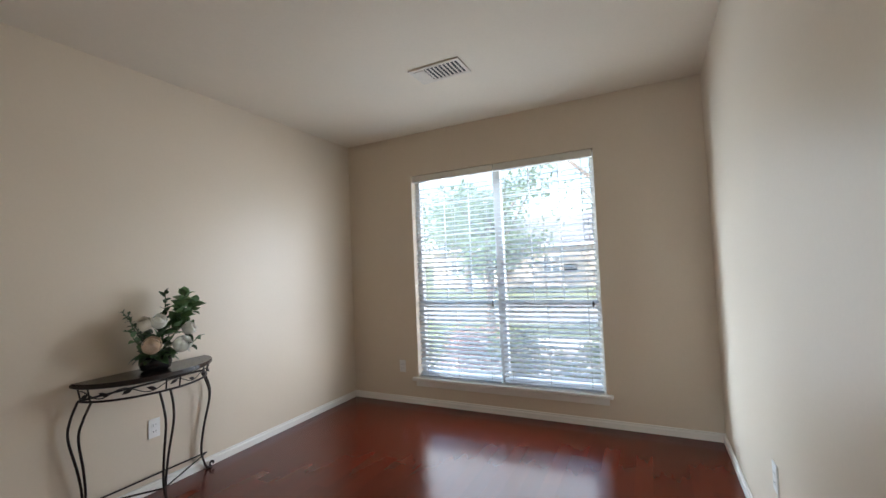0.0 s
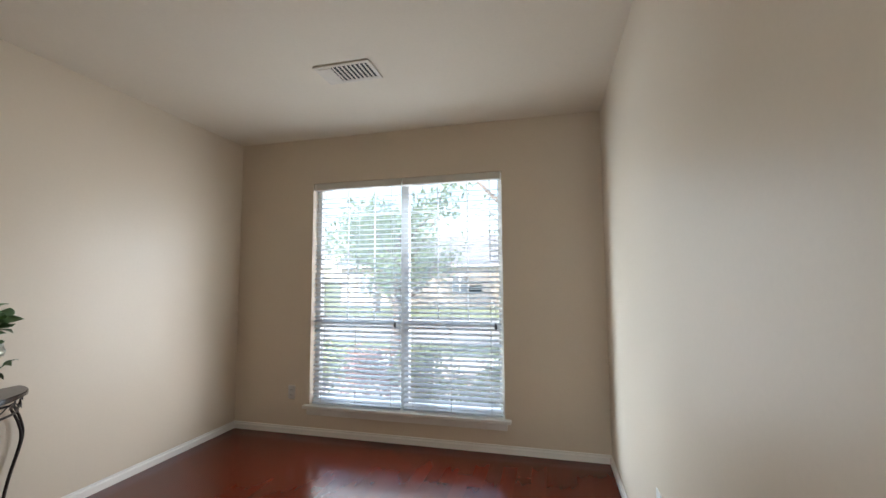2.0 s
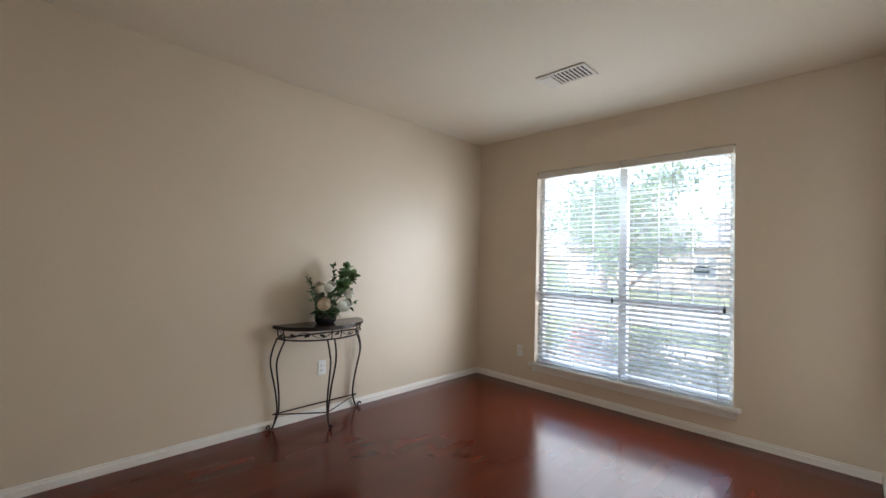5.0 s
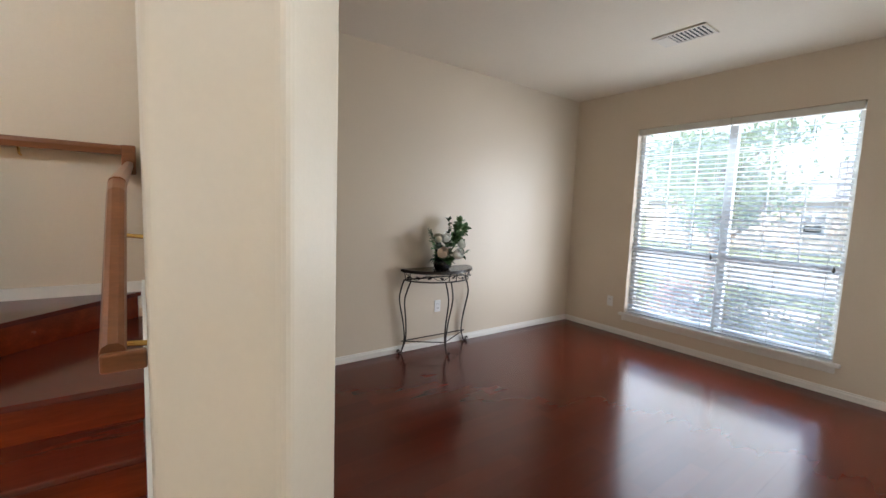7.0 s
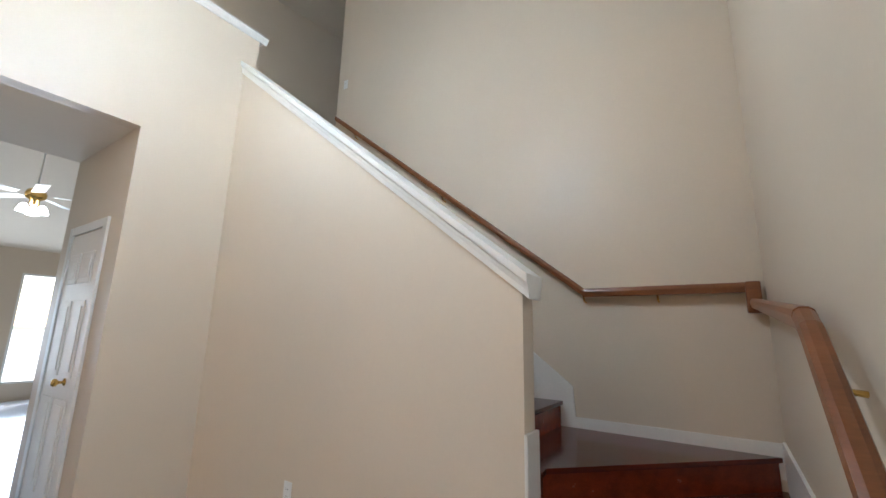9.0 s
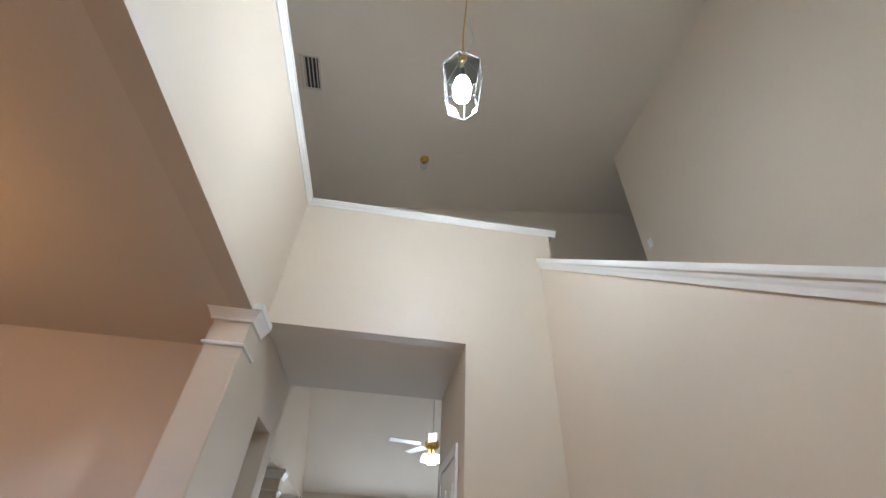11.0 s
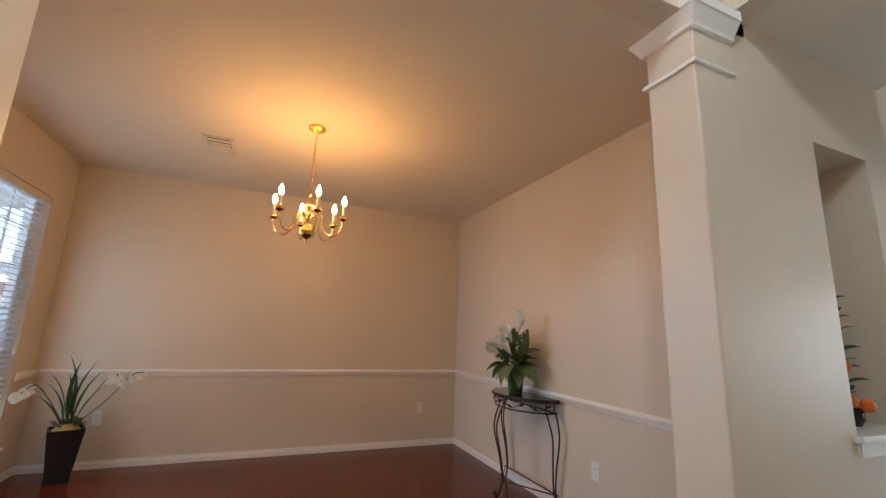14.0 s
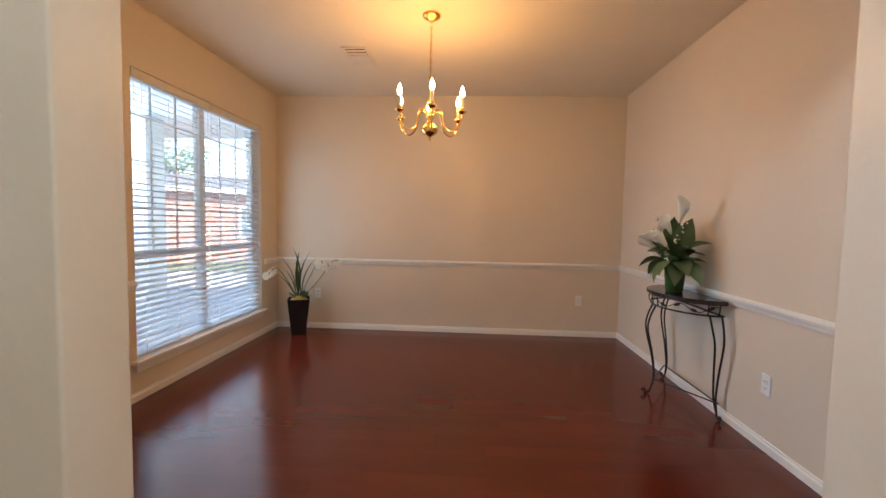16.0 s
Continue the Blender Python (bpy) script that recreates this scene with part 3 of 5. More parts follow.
# ---- windows ----
def window(name, w, y, dir_out, label):
    """A pair of sash windows with muntins, sill and apron. dir_out is the way outdoors along y."""
    x0, x1, z0, z1 = w
    t = thing(name, label, "window", ((x0 + x1) / 2, y, 0), kind="structure")
    a, b = x0 - (x0 + x1) / 2, x1 - (x0 + x1) / 2
    yo = 0.085 * dir_out
    fr = Mesh()
    for bx in ((a, a + 0.045, z0, z1), (b - 0.045, b, z0, z1), (-0.035, 0.035, z0, z1)):
        fr.box(bx[0], bx[1], yo, yo + 0.06, bx[2], bx[3])
    fr.box(a + 0.045, -0.035, yo, yo + 0.06, z1 - 0.045, z1).box(0.035, b - 0.045, yo, yo + 0.06, z1 - 0.045, z1)
    fr.box(a + 0.045, -0.035, yo, yo + 0.06, z0, z0 + 0.045).box(0.035, b - 0.045, yo, yo + 0.06, z0, z0 + 0.045)
    part("window_frame", fr, VINYL, t, "white vinyl frame")
    for s, (c, d) in enumerate(((a + 0.045, -0.035), (0.035, b - 0.045))):
        part("check_rail", Mesh().bbox(c, d, yo + 0.005, yo + 0.05, 1.0, 1.045, 0.004), VINYL, t)
        mt = Mesh()
        for k in (1, 2):
            xm = c + (d - c) * k / 3
            mt.box(xm - 0.005, xm + 0.005, yo + 0.018, yo + 0.032, 1.045, z1 - 0.045)
        for zz in (1.37, 1.70, 2.02):
            mt.box(c, d, yo + 0.019, yo + 0.031, zz - 0.005, zz + 0.005)
        part("muntins", mt, VINYL, t, "thin white muntin grid")
        for lo, hi in ((z0 + 0.045, 1.0), (1.045, z1 - 0.045)):
            p = part("pane", Mesh().box(c, d, yo + 0.024, yo + 0.027, lo, hi), PANE, t)
            p.visible_shadow = False
    part("window_sill", Mesh().bbox(a - 0.05, b + 0.05, -0.045 * dir_out, yo, z0 - 0.028, z0 + 0.002, 0.006), TRIM, t, "white painted stool")
    part("apron", Mesh().bbox(a - 0.02, b + 0.02, -0.016 * dir_out, -0.001 * dir_out, z0 - 0.085, z0 - 0.028, 0.004), TRIM, t)
    return t


window("window_1", W1, YN, 1, "wide white double window with a muntin grid")
window("window_2", W2, DN, 1, "wide white double window with a muntin grid")

SLATS = {}


def blind(name, x0, x1, y, z0, z1, tilt, label):
    """A lowered horizontal blind: valance, slats, bottom rail, ladder strings and a pull cord."""
    t = thing(name, label, "window blind", ((x0 + x1) / 2, y, z0), group="blinds " + label)
    hw = (x1 - x0) / 2
    part("valance", Mesh().bbox(-hw, hw, -0.012, 0.05, z1 - z0 - 0.062, z1 - z0, 0.004), VALANCE, t, "headrail valance toned down as if shaded")
    key = round(hw, 3)
    if key not in SLATS:
        n = 5
        prof = [(-0.025 + 0.05 * i / n, 0.0028 * (1 - (2 * i / n - 1) ** 2)) for i in range(n + 1)]
        prof = prof + [(a, b - 0.0026) for a, b in prof[::-1]]
        SLATS[key] = Mesh().prism(prof, -hw + 0.008, hw - 0.008, "x").data("slat", SLAT)
    count = int((z1 - z0 - 0.10) / 0.0435)
    for i in range(count):
        s = part("slat", SLATS[key], SLAT, t)
        s.matrix_basis = pose(0, 0.025, 0.045 + i * 0.0435, tilt + random.uniform(-1.2, 1.2), 0, random.uniform(-0.05, 0.05))
    part("bottom_rail", Mesh().bbox(-hw + 0.006, hw - 0.006, 0.0, 0.05, 0.004, 0.022, 0.004), SLAT, t)
    for u in (-0.78, 0.0, 0.78):
        st = Mesh()
        for yy in (-0.002, 0.052):
            st.box(u * hw - 0.0018, u * hw + 0.0018, yy - 0.0008, yy + 0.0008, 0.01, z1 - z0 - 0.05)
        part("ladder_string", st, CORD, t)
    cord = Mesh().tube([(hw - 0.05, -0.018, z1 - z0 - 0.06), (hw - 0.05, -0.02, 0.75)], 0.0016, 5)
    part("pull_cord", cord, CORD, t)
    part("cord_tassel", Mesh().lathe([(0.003, 0.755), (0.009, 0.735), (0.011, 0.715), (0.004, 0.70)], hw - 0.05, -0.02, 8), DARK if "study" in label else PLATE, t)
    return t


for (x0, x1, z0, z1), y, lab in ((W1, YN, "white slatted blind lowered in the study window"), (W2, DN, "white slatted blind lowered in the dining window")):
    m = (x0 + x1) / 2
    blind("window_blind", x0 + 0.012, m - 0.006, y + 0.012, z0 + 0.003, z1 - 0.004, 15, lab)
    blind("window_blind", m + 0.006, x1 - 0.012, y + 0.012, z0 + 0.003, z1 - 0.004, 15, lab)

for cx in (-0.35, 0.75, -1.45):
    g = thing("window_great", "white framed great room window", "window", (cx, GY, 0), kind="structure")
    part("window_frame", Mesh().box(-0.4, -0.36, -0.06, -0.02, 0.3, 2.3).box(0.36, 0.4, -0.06, -0.02, 0.3, 2.3).box(-0.36, 0.36, -0.06, -0.02, 2.26, 2.3).box(-0.36, 0.36, -0.06, -0.02, 0.3, 0.34), VINYL, g)


# ---- staircase ----
def knee_z(y):
    return 1.56 + (KY - y) * 0.777


structure("wall_knee", Mesh().prism([(FS, 0), (KY, 0), (KY, knee_z(KY)), (FS, knee_z(FS))], KX - 0.115, KX, "x"), WALL, "beige sloping knee wall beside the stair")
CAPP = [(-0.068, 0), (0.068, 0), (0.072, 0.03), (0.077, 0.045), (0.08, 0.06), (0.09, 0.07), (0.092, 0.085), (0.092, 0.112), (-0.092, 0.112), (-0.092, 0.085), (-0.08, 0.06), (-0.072, 0.03)]
structure("trim_knee_cap", Mesh().sweep(CAPP, [(KX - 0.0575, FS + 0.001, knee_z(FS)), (KX - 0.0575, KY + 0.035, knee_z(KY + 0.035))]), TRIM, "white moulded cap on the sloping knee wall")
structure("trim_knee_end", Mesh().bbox(KX - 0.125, KX + 0.012, KY + 0.001, KY + 0.018, 0.36, 0.965, 0.004), TRIM, "white skirt on the knee wall's end")
structure("trim_knee_skirt", Mesh().prism([(-1.54, 0.0), (-1.54, 0.19), (-1.487, 0.238), (-0.985, 0.66), (-0.838, 0.665), (-0.838, 0.1)], KX + 0.001, KX + 0.015, "x"), TRIM, "white stair skirt board")
structure("trim_partition_skirt", Mesh().prism([(0.10, 0), (0.10, 0.09), (-0.33, 0.40), (-1.05, 0.80), (SX + 0.016, 0.805), (SX + 0.016, 0)], 0.099, 0.114, "y"), TRIM, "white stair skirt board")
structure("trim_stair_skirt", Mesh().prism([(0.098, 0.6), (0.098, 0.795), (-1.09, 0.795), (-1.104, 1.01), (-4.04, 3.29), (-4.04, 2.9), (-1.3, 0.6)], SX + 0.001, SX + 0.016, "x"), TRIM, "white stair skirt board")

stair = thing("staircase", "cherry wood staircase with winder steps", "staircase", (0, 0, 0), kind="structure")


def step(top, front, body, z, low):
    part("tread", top, STAIR_X, stair, "dark cherry tread with a rounded nosing")
    part("riser", body, RISER, stair, "reddish cherry riser")


YS = 0.097
step(Mesh().bbox(-0.75, -0.401, -1.455, YS, 0.15, 0.18, 0.008).bbox(KX + 0.016, -0.74, -1.455, -1.19, 0.15, 0.18, 0.008), 0, Mesh().box(-0.77, -0.423, -1.433, YS, 0.0, 0.15).box(KX + 0.016, -0.77, -1.433, -1.19, 0, 0.15), 0.18, 0)
step(Mesh().bbox(-1.06, -0.685, KY + 0.02, YS, 0.33, 0.36, 0.008).bbox(KX + 0.016, -0.685, -1.209, KY + 0.03, 0.33, 0.36, 0.008), 0, Mesh().box(-1.06, -0.707, KY + 0.02, YS, 0.0, 0.33).box(KX + 0.016, -0.707, -1.187, KY + 0.02, 0, 0.33), 0.36, 0)
w3 = [(-1.024, YS), (-1.024, -0.913), (-1.301, -0.943), (SX + 0.017, 0.07), (SX + 0.017, YS)]
w3r = [(-1.046, YS), (-1.046, -0.913), (-1.301, -0.943), (SX + 0.017, 0.07), (SX + 0.017, YS)]
step(Mesh().prism(w3, 0.512, 0.54), 0, Mesh().prism(w3r, 0.2, 0.511), 0.54, 0)
w4 = [(KX - 0.117, -0.89), (-1.285, -0.925), (SX + 0.017, 0.09), (SX + 0.017, -1.24), (KX - 0.117, -1.24)]
w4r = [(KX - 0.117, -0.91), (-1.30, -0.95), (SX + 0.017, 0.07), (SX + 0.017, -1.24), (KX - 0.117, -1.24)]
step(Mesh().prism(w4, 0.692, 0.72), 0, Mesh().prism(w4r, 0.3, 0.691), 0.72, 0)
for k in range(5, 17):
    y = -1.20 - 0.235 * (k - 5)
    z = 0.18 * k
    step(Mesh().bbox(SX + 0.017, KX - 0.117, y - 0.26, y + 0.022, z - 0.03, z, 0.008), 0, Mesh().box(SX + 0.017, KX - 0.117, y - 0.26, y, z - 0.21, z - 0.03), z, 0)

RAIL = [(-0.02, -0.032), (0.02, -0.032), (0.024, -0.012), (0.027, 0.004), (0.022, 0.022), (0.010, 0.031), (-0.010, 0.031), (-0.022, 0.022), (-0.027, 0.004), (-0.024, -0.012)]
RX, RY = SX + 0.07, 0.05


def bracket(o, x, y, z, dx, dy):
    b = Mesh().tube([(x, y, z - 0.03), (x + dx * 0.3, y + dy * 0.3, z - 0.07), (x + dx, y + dy, z - 0.075)], 0.007, 6)
    part("bracket", b, BRASS, o, "brass rail bracket")


hr = thing("handrail", "stained oak handrail on brass brackets along the stair wall", "handrail")
part("rail", Mesh().sweep(RAIL, [(RX, -3.95, 4.0), (RX, -0.97, 1.70), (RX, 0.085, 1.70)]), OAK, hr)
part("end_cap", Mesh().bbox(RX - 0.03, RX + 0.035, 0.01, 0.09, 1.54, 1.735, 0.01), OAK, hr)
for y in (-0.48, -0.98, -2.3, -3.6):
    bracket(hr, RX, y, 1.70 if y > -0.97 else 1.70 + (-0.97 - y) * 0.772, -0.067, 0)
hr2 = thing("handrail", "stained oak handrail descending along the stair's inner wall", "handrail")
part("rail", Mesh().sweep([(x * 0.92, z * 0.85) for x, z in RAIL], [(-0.42, RY, 1.43), (-0.34, RY, 1.395), (0.13, RY, 1.045)]), OAK, hr2)
part("upper_rail", Mesh().sweep([(x * 0.92, z * 0.85) for x, z in RAIL], [(RX + 0.035, RY, 1.60), (-0.41, RY, 1.43)]), OAK, hr2)
part("return", Mesh().bbox(0.118, 0.146, RY - 0.024, 0.112, 1.008, 1.052, 0.006), OAK, hr2)
for x in (0.04, -0.28):
    bracket(hr2, x, RY, 1.395 - (x + 0.34) * 0.745, 0, 0.062)


# ---- passage door ----
dr = thing("door_1", "white closed six-panel closet door with a brass knob", "door", (-0.17, -4.20, 0), kind="structure")
part("slab", Mesh().box(0.001, 0.012, -0.33, 0.33, 0.01, 2.08), TRIM, dr)
for y0, y1 in ((-0.27, -0.03), (0.03, 0.27)):
    for z0, z1 in ((0.22, 0.85), (1.0, 1.55), (1.68, 1.92)):
        part("panel", Mesh().bbox(0.010, 0.02, y0, y1, z0, z1, 0.006).bbox(0.019, 0.026, y0 + 0.04, y1 - 0.04, z0 + 0.04, z1 - 0.04, 0.003), TRIM, dr)
cas = Mesh().bbox(0.001, 0.022, 0.34, 0.41, 0, 2.16, 0.004).bbox(0.001, 0.022, -0.41, -0.34, 0, 2.16, 0.004).bbox(0.002, 0.021, -0.34, 0.34, 2.09, 2.16, 0.004)
part("casing", cas, TRIM, dr)
kb = Mesh().lathe([(0.026, 0), (0.026, 0.006), (0.010, 0.012), (0.010, 0.035), (0.024, 0.046), (0.028, 0.06), (0.020, 0.072), (0.004, 0.076)], 0, 0, 14).moved(pose(0.012, 0.15, 0.97, 0, 90, 0))
part("door_handle", kb, BRASS, dr, "brass knob")

# door with a blind in the great room
d2 = thing("door_2", "white patio door with a lowered blind", "door", (2.20, GY, 0), kind="structure")
part("door_frame", Mesh().box(-0.34, -0.26, 0.002, 0.05, 0, 2.1).box(0.26, 0.34, 0.002, 0.05, 0, 2.1).box(-0.26, 0.26, 0.002, 0.05, 2.02, 2.1), TRIM, d2)
part("slab", Mesh().box(-0.26, -0.2, -0.03, 0.02, 0, 2.02).box(0.2, 0.26, -0.03, 0.02, 0, 2.02).box(-0.2, 0.2, -0.03, 0.02, 0, 0.2).box(-0.2, 0.2, -0.03, 0.02, 1.94, 2.02), VINYL, d2)
part("pane", Mesh().box(-0.2, 0.2, -0.01, -0.006, 0.2, 1.94), PANE, d2).visible_shadow = False
dsl = Mesh().box(-0.2, 0.2, -0.008, 0.008, -0.018, 0.018).data("slat", SLAT)
for i in range(38):
    part("slat", dsl, SLAT, d2).matrix_basis = pose(0, 0.035, 0.22 + i * 0.045, 30, 0, 0)


# ---- plates, vents ----
def outlet(at, rz, switch=False):
    o = thing("light_switch" if switch else "wall_outlet", "white plastic switch plate on the beige wall" if switch else "white plastic outlet plate on the beige wall", "switch" if switch else "outlet", at, rz, group="wall plates")
    part("plate", Mesh().bbox(-0.036, 0.036, 0.001, 0.007, -0.06, 0.06, 0.0025), PLATE, o)
    if switch:
        part("toggle", Mesh().bbox(-0.005, 0.005, 0.006, 0.02, -0.004, 0.014, 0.002), PLATE, o)
        part("screw", Mesh().lathe([(0.004, 0), (0.003, 0.002)], 0, 0, 8).moved(pose(0, 0.007, 0.03, -90, 0, 0)), CORD, o)
    else:
        for z in (-0.02, 0.02):
            part("socket", Mesh().bbox(-0.017, 0.017, 0.006, 0.009, z - 0.014, z + 0.014, 0.001), PLATE, o)
            part("slot", Mesh().box(-0.009, -0.006, 0.0085, 0.0095, z - 0.006, z + 0.004).box(0.006, 0.009, 0.0085, 0.0095, z - 0.006, z + 0.004), DARK, o)
    return o


outlet((XW, 2.455, 0.425), -90)
outlet((-1.39, YN, 0.39), 180)
outlet((XE, 3.05, 0.45), 90)
outlet((XE, 1.685, 1.415), 90, True)
outlet((KX, -2.377, 0.42), -90)
outlet((DE, -3.463, 0.44), 90)
outlet((DE, -0.423, 0.445), 90)
outlet((2.718, DS, 0.405), 0)
outlet((SX, -3.90, 4.50), -90, True)


def vent(at, rz, sx, sy, slats, closed, label):
    """A ceiling register: stepped frame, curved slats and a damper plate."""
    v = thing("ceiling_vent", label, "air vent", at, rz)
    hx, hy = sx / 2, sy / 2
    fr = Mesh()
    for a, b, c, d in ((-hx, hx, hy - 0.025, hy), (-hx, hx, -hy, -hy + 0.025), (-hx, -hx + 0.025, -hy + 0.025, hy - 0.025), (hx - 0.025, hx, -hy + 0.025, hy - 0.025)):
        fr.bbox(a, b, c, d, -0.012, -0.001, 0.003)
    part("frame", fr, VENTM, v)
    # flat dark sheet in place of the shade inside the duct
    part("backing", Mesh().box(-hx + 0.02, hx - 0.02, -hy + 0.02, hy - 0.02, -0.004, -0.001), DARK, v)
    n0 = -hx + 0.03 + (sx - 0.06) * closed
    part("damper", Mesh().bbox(-hx + 0.026, n0, -hy + 0.026, hy - 0.026, -0.016, -0.008, 0.003), VENTM, v)
    wd = (hx - 0.03 - n0) / slats * 0.18
    for i in range(slats):
        x = n0 + (hx - 0.03 - n0) * (i + 0.5) / slats
        part("slat", Mesh().box(-wd, wd, -hy + 0.026, hy - 0.026, -0.001, 0.001).moved(pose(x, 0, -0.012, 0, -22, 0)), VENTM, v)
    return v


vent((-0.31, 3.42, H), 0, 0.38, 0.23, 8, 0.25, "beige enamel ceiling air vent with slanted slats")
vent((3.938, -1.205, H), 180, 0.38, 0.22, 2, 0.6, "beige enamel ceiling air vent half closed")
vent((1.69, -3.12, 5.60), 0, 0.3, 0.4, 6, 0.0, "white return air grille on the high ceiling")


# ---- console tables ----
def tube_path(pts, r=0.007):
    return Mesh().tube(smooth_path(pts, 8), r, 8)


def scroll(cx, cz, r, turns, start, n=16):
    return [(cx + r * (1 - 0.75 * i / n) * math.cos(start + turns * 2 * math.pi * i / n), cz + r * (1 - 0.75 * i / n) * math.sin(start + turns * 2 * math.pi * i / n)) for i in range(n + 1)]


def console_table(at, rz, label):
    """A half-round iron table, its straight back along local x at y = 0, its bow towards +y."""
    t = thing("console_table", label, "table", at, rz, group="console tables")
    W, D, HT = 0.39, 0.325, 0.795
    def bow(k, s=1.0, n=28):
        return [(W * s * math.cos(math.pi * i / n), 0.012 + (D - 0.012) * s * math.sin(math.pi * i / n), k) for i in range(n + 1)]
    outline = [(x, y) for x, y, z in bow(0)]
    top = Mesh().prism(outline, HT - 0.022, HT - 0.006).prism([(x * 0.985, y * 0.985 + 0.002) for x, y in outline], HT - 0.0061, HT)
    part("tabletop", top, TOPWOOD, t, "dark half-round top")
    part("top_band", Mesh().tube(bow(HT - 0.026, 0.955), 0.0055, 6).tube([(-W * 0.955, 0.012, HT - 0.026), (W * 0.955, 0.012, HT - 0.026)], 0.0055, 6), IRON, t)
    part("lower_band", Mesh().tube(bow(HT - 0.105, 0.90), 0.0065, 6).tube([(-W * 0.9, 0.012, HT - 0.105), (W * 0.9, 0.012, HT - 0.105)], 0.0065, 6), IRON, t)
    for i in (1, 3, 13, 15, 25, 27):
        a, b = bow(HT - 0.026, 0.945)[i], bow(HT - 0.105, 0.905)[i]
        part("post", Mesh().tube([a, b], 0.0045, 6), IRON, t)
    # vine with leaves round the apron
    vine = []
    for i in range(57):
        u = math.pi * (0.04 + 0.92 * i / 56)
        z = HT - 0.066 + 0.022 * math.sin(u * 9)
        vine.append((W * 0.93 * math.cos(u), 0.012 + (D - 0.012) * 0.93 * math.sin(u), z))
    part("vine_scroll", Mesh().tube(vine, 0.0032, 5), IRON, t, "curling iron vine")
    lf = Mesh().add([(-0.026, 0, 0), (-0.006, 0.003, 0.011), (0.014, 0.003, 0.008), (0.028, 0, -0.002), (0.012, 0.003, -0.009), (-0.008, 0.003, -0.011), (0, -0.005, 0)], [(0, 1, 6), (1, 2, 6), (2, 3, 6), (3, 4, 6), (4, 5, 6), (5, 0, 6), (0, 5, 4, 3, 2, 1)]).data("iron_leaf", IRON)
    for i in range(9):
        u = math.pi * (0.09 + 0.82 * i / 8)
        z = HT - 0.066 + 0.012 * math.sin(u * 9 + 1)
        o = part("iron_leaf", lf, IRON, t)
        o.matrix_basis = pose(W * 0.945 * math.cos(u), 0.012 + (D - 0.012) * 0.945 * math.sin(u), z, 0, -22 if i % 2 else 22, math.degrees(u) - 90)
    # three legs of two bars each, meeting in a scrolled foot
    for bx, by, ox, oy in ((-0.36, 0.03, -1, 0.12), (0.36, 0.03, 1, 0.12), (0.04, 0.285, 0.05, 1)):
        lg = math.hypot(ox, oy); ox, oy = ox / lg, oy / lg
        for side, name in ((-1, "leg_bar"), (1, "leg_bar")):
            px, py = -oy * 0.03 * side, ox * 0.03 * side
            if abs(by - 0.03) < 0.001:
                px, py = -ox * 0.022 * (1 + side), 0.03 * (side + 1) * 0.9
            pts = [(bx + px, by + py, HT - 0.105), (bx + px * 0.9 + ox * 0.035, by + py * 0.9 + oy * 0.035, 0.60), (bx + px * 0.7 + ox * 0.045, by + py * 0.7 + oy * 0.045, 0.50),
                   (bx + px * 0.4 - ox * 0.0, by + py * 0.4 - oy * 0.0, 0.30), (bx - ox * 0.02 + px * 0.2, by - oy * 0.02 + py * 0.2, 0.14), (bx + ox * 0.002, by + oy * 0.002, 0.035)]
            part(name, tube_path(pts, 0.0068), IRON, t)
        sc = scroll(0.052, 0.027, 0.021, -0.9, math.pi * 1.5)
        curl = [(0.0, 0.04), (0.012, 0.014), (0.035, 0.007)] + sc[1:]
        part("foot_scroll", Mesh().tube([(bx + ox * u, by + oy * u, v) for u, v in curl], 0.0072, 7), IRON, t, "curled iron foot")
    a, b, c = (-0.375, 0.03, 0.115), (0.375, 0.03, 0.115), (0.04, 0.265, 0.115)
    for p, q in ((a, b), (a, c), (b, c)):
        part("stretcher", Mesh().tube([p, q], 0.0052, 6), IRON, t)
    return t


TOPZ = 0.795
console_table((XW + 0.005, 2.405, 0.028), -90, "black wrought iron half-round console table against the study wall")
console_table((3.425, DS + 0.03, 0.028), 0, "bronze wrought iron half-round console table under the chair rail")


# ---- flowers ----
def leaf_mesh(name, L, Wd, material, cup=0.25, n=5):
    """A pointed leaf along +x, folded along its rib and arched."""
    vs, fs = [], []
    for i in range(n + 1):
        u = i / n
        w = Wd * math.sin(math.pi * min(1, u ** 0.8)) * 0.5
        z = 0.18 * L * math.sin(u * 2.2) - 0.10 * L * u * u
        for s in (-1, 0, 1):
            vs.append((u * L, s * w, z + cup * w * abs(s)))
    for i in range(n):
        for j in (0, 1):
            a = i * 3 + j
            fs.append((a, a + 1, a + 4, a + 3))
    m = Mesh().add(vs, fs, True)
    return m.data(name, material)


def petal_mesh(name, r, spread, top, lip, material):
    """A cupped petal: a patch of a ball about the head's middle, with its rim turned out."""
    vs, fs, n, k = [], [], 5, 6
    for i in range(n + 1):
        v = i / n
        pol = radians(150 - (150 - top) * v)
        for j in range(k + 1):
            u = 2 * j / k - 1
            az = radians(spread) * u * math.sin(math.pi * (0.18 + 0.62 * v))
            rr = r * (1 + lip * max(0, v - 0.6) ** 2 * 6 - 0.05 * abs(u))
            drop = 0.12 * r * u * u * v
            vs.append((rr * math.sin(pol) * math.cos(az), rr * math.sin(pol) * math.sin(az), rr * math.cos(pol) - drop))
    for i in range(n):
        for j in range(k):
            q = i * (k + 1) + j
            fs.append((q, q + 1, q + k + 2, q + k + 1))
    return Mesh().add(vs, fs, True).data(name, material)


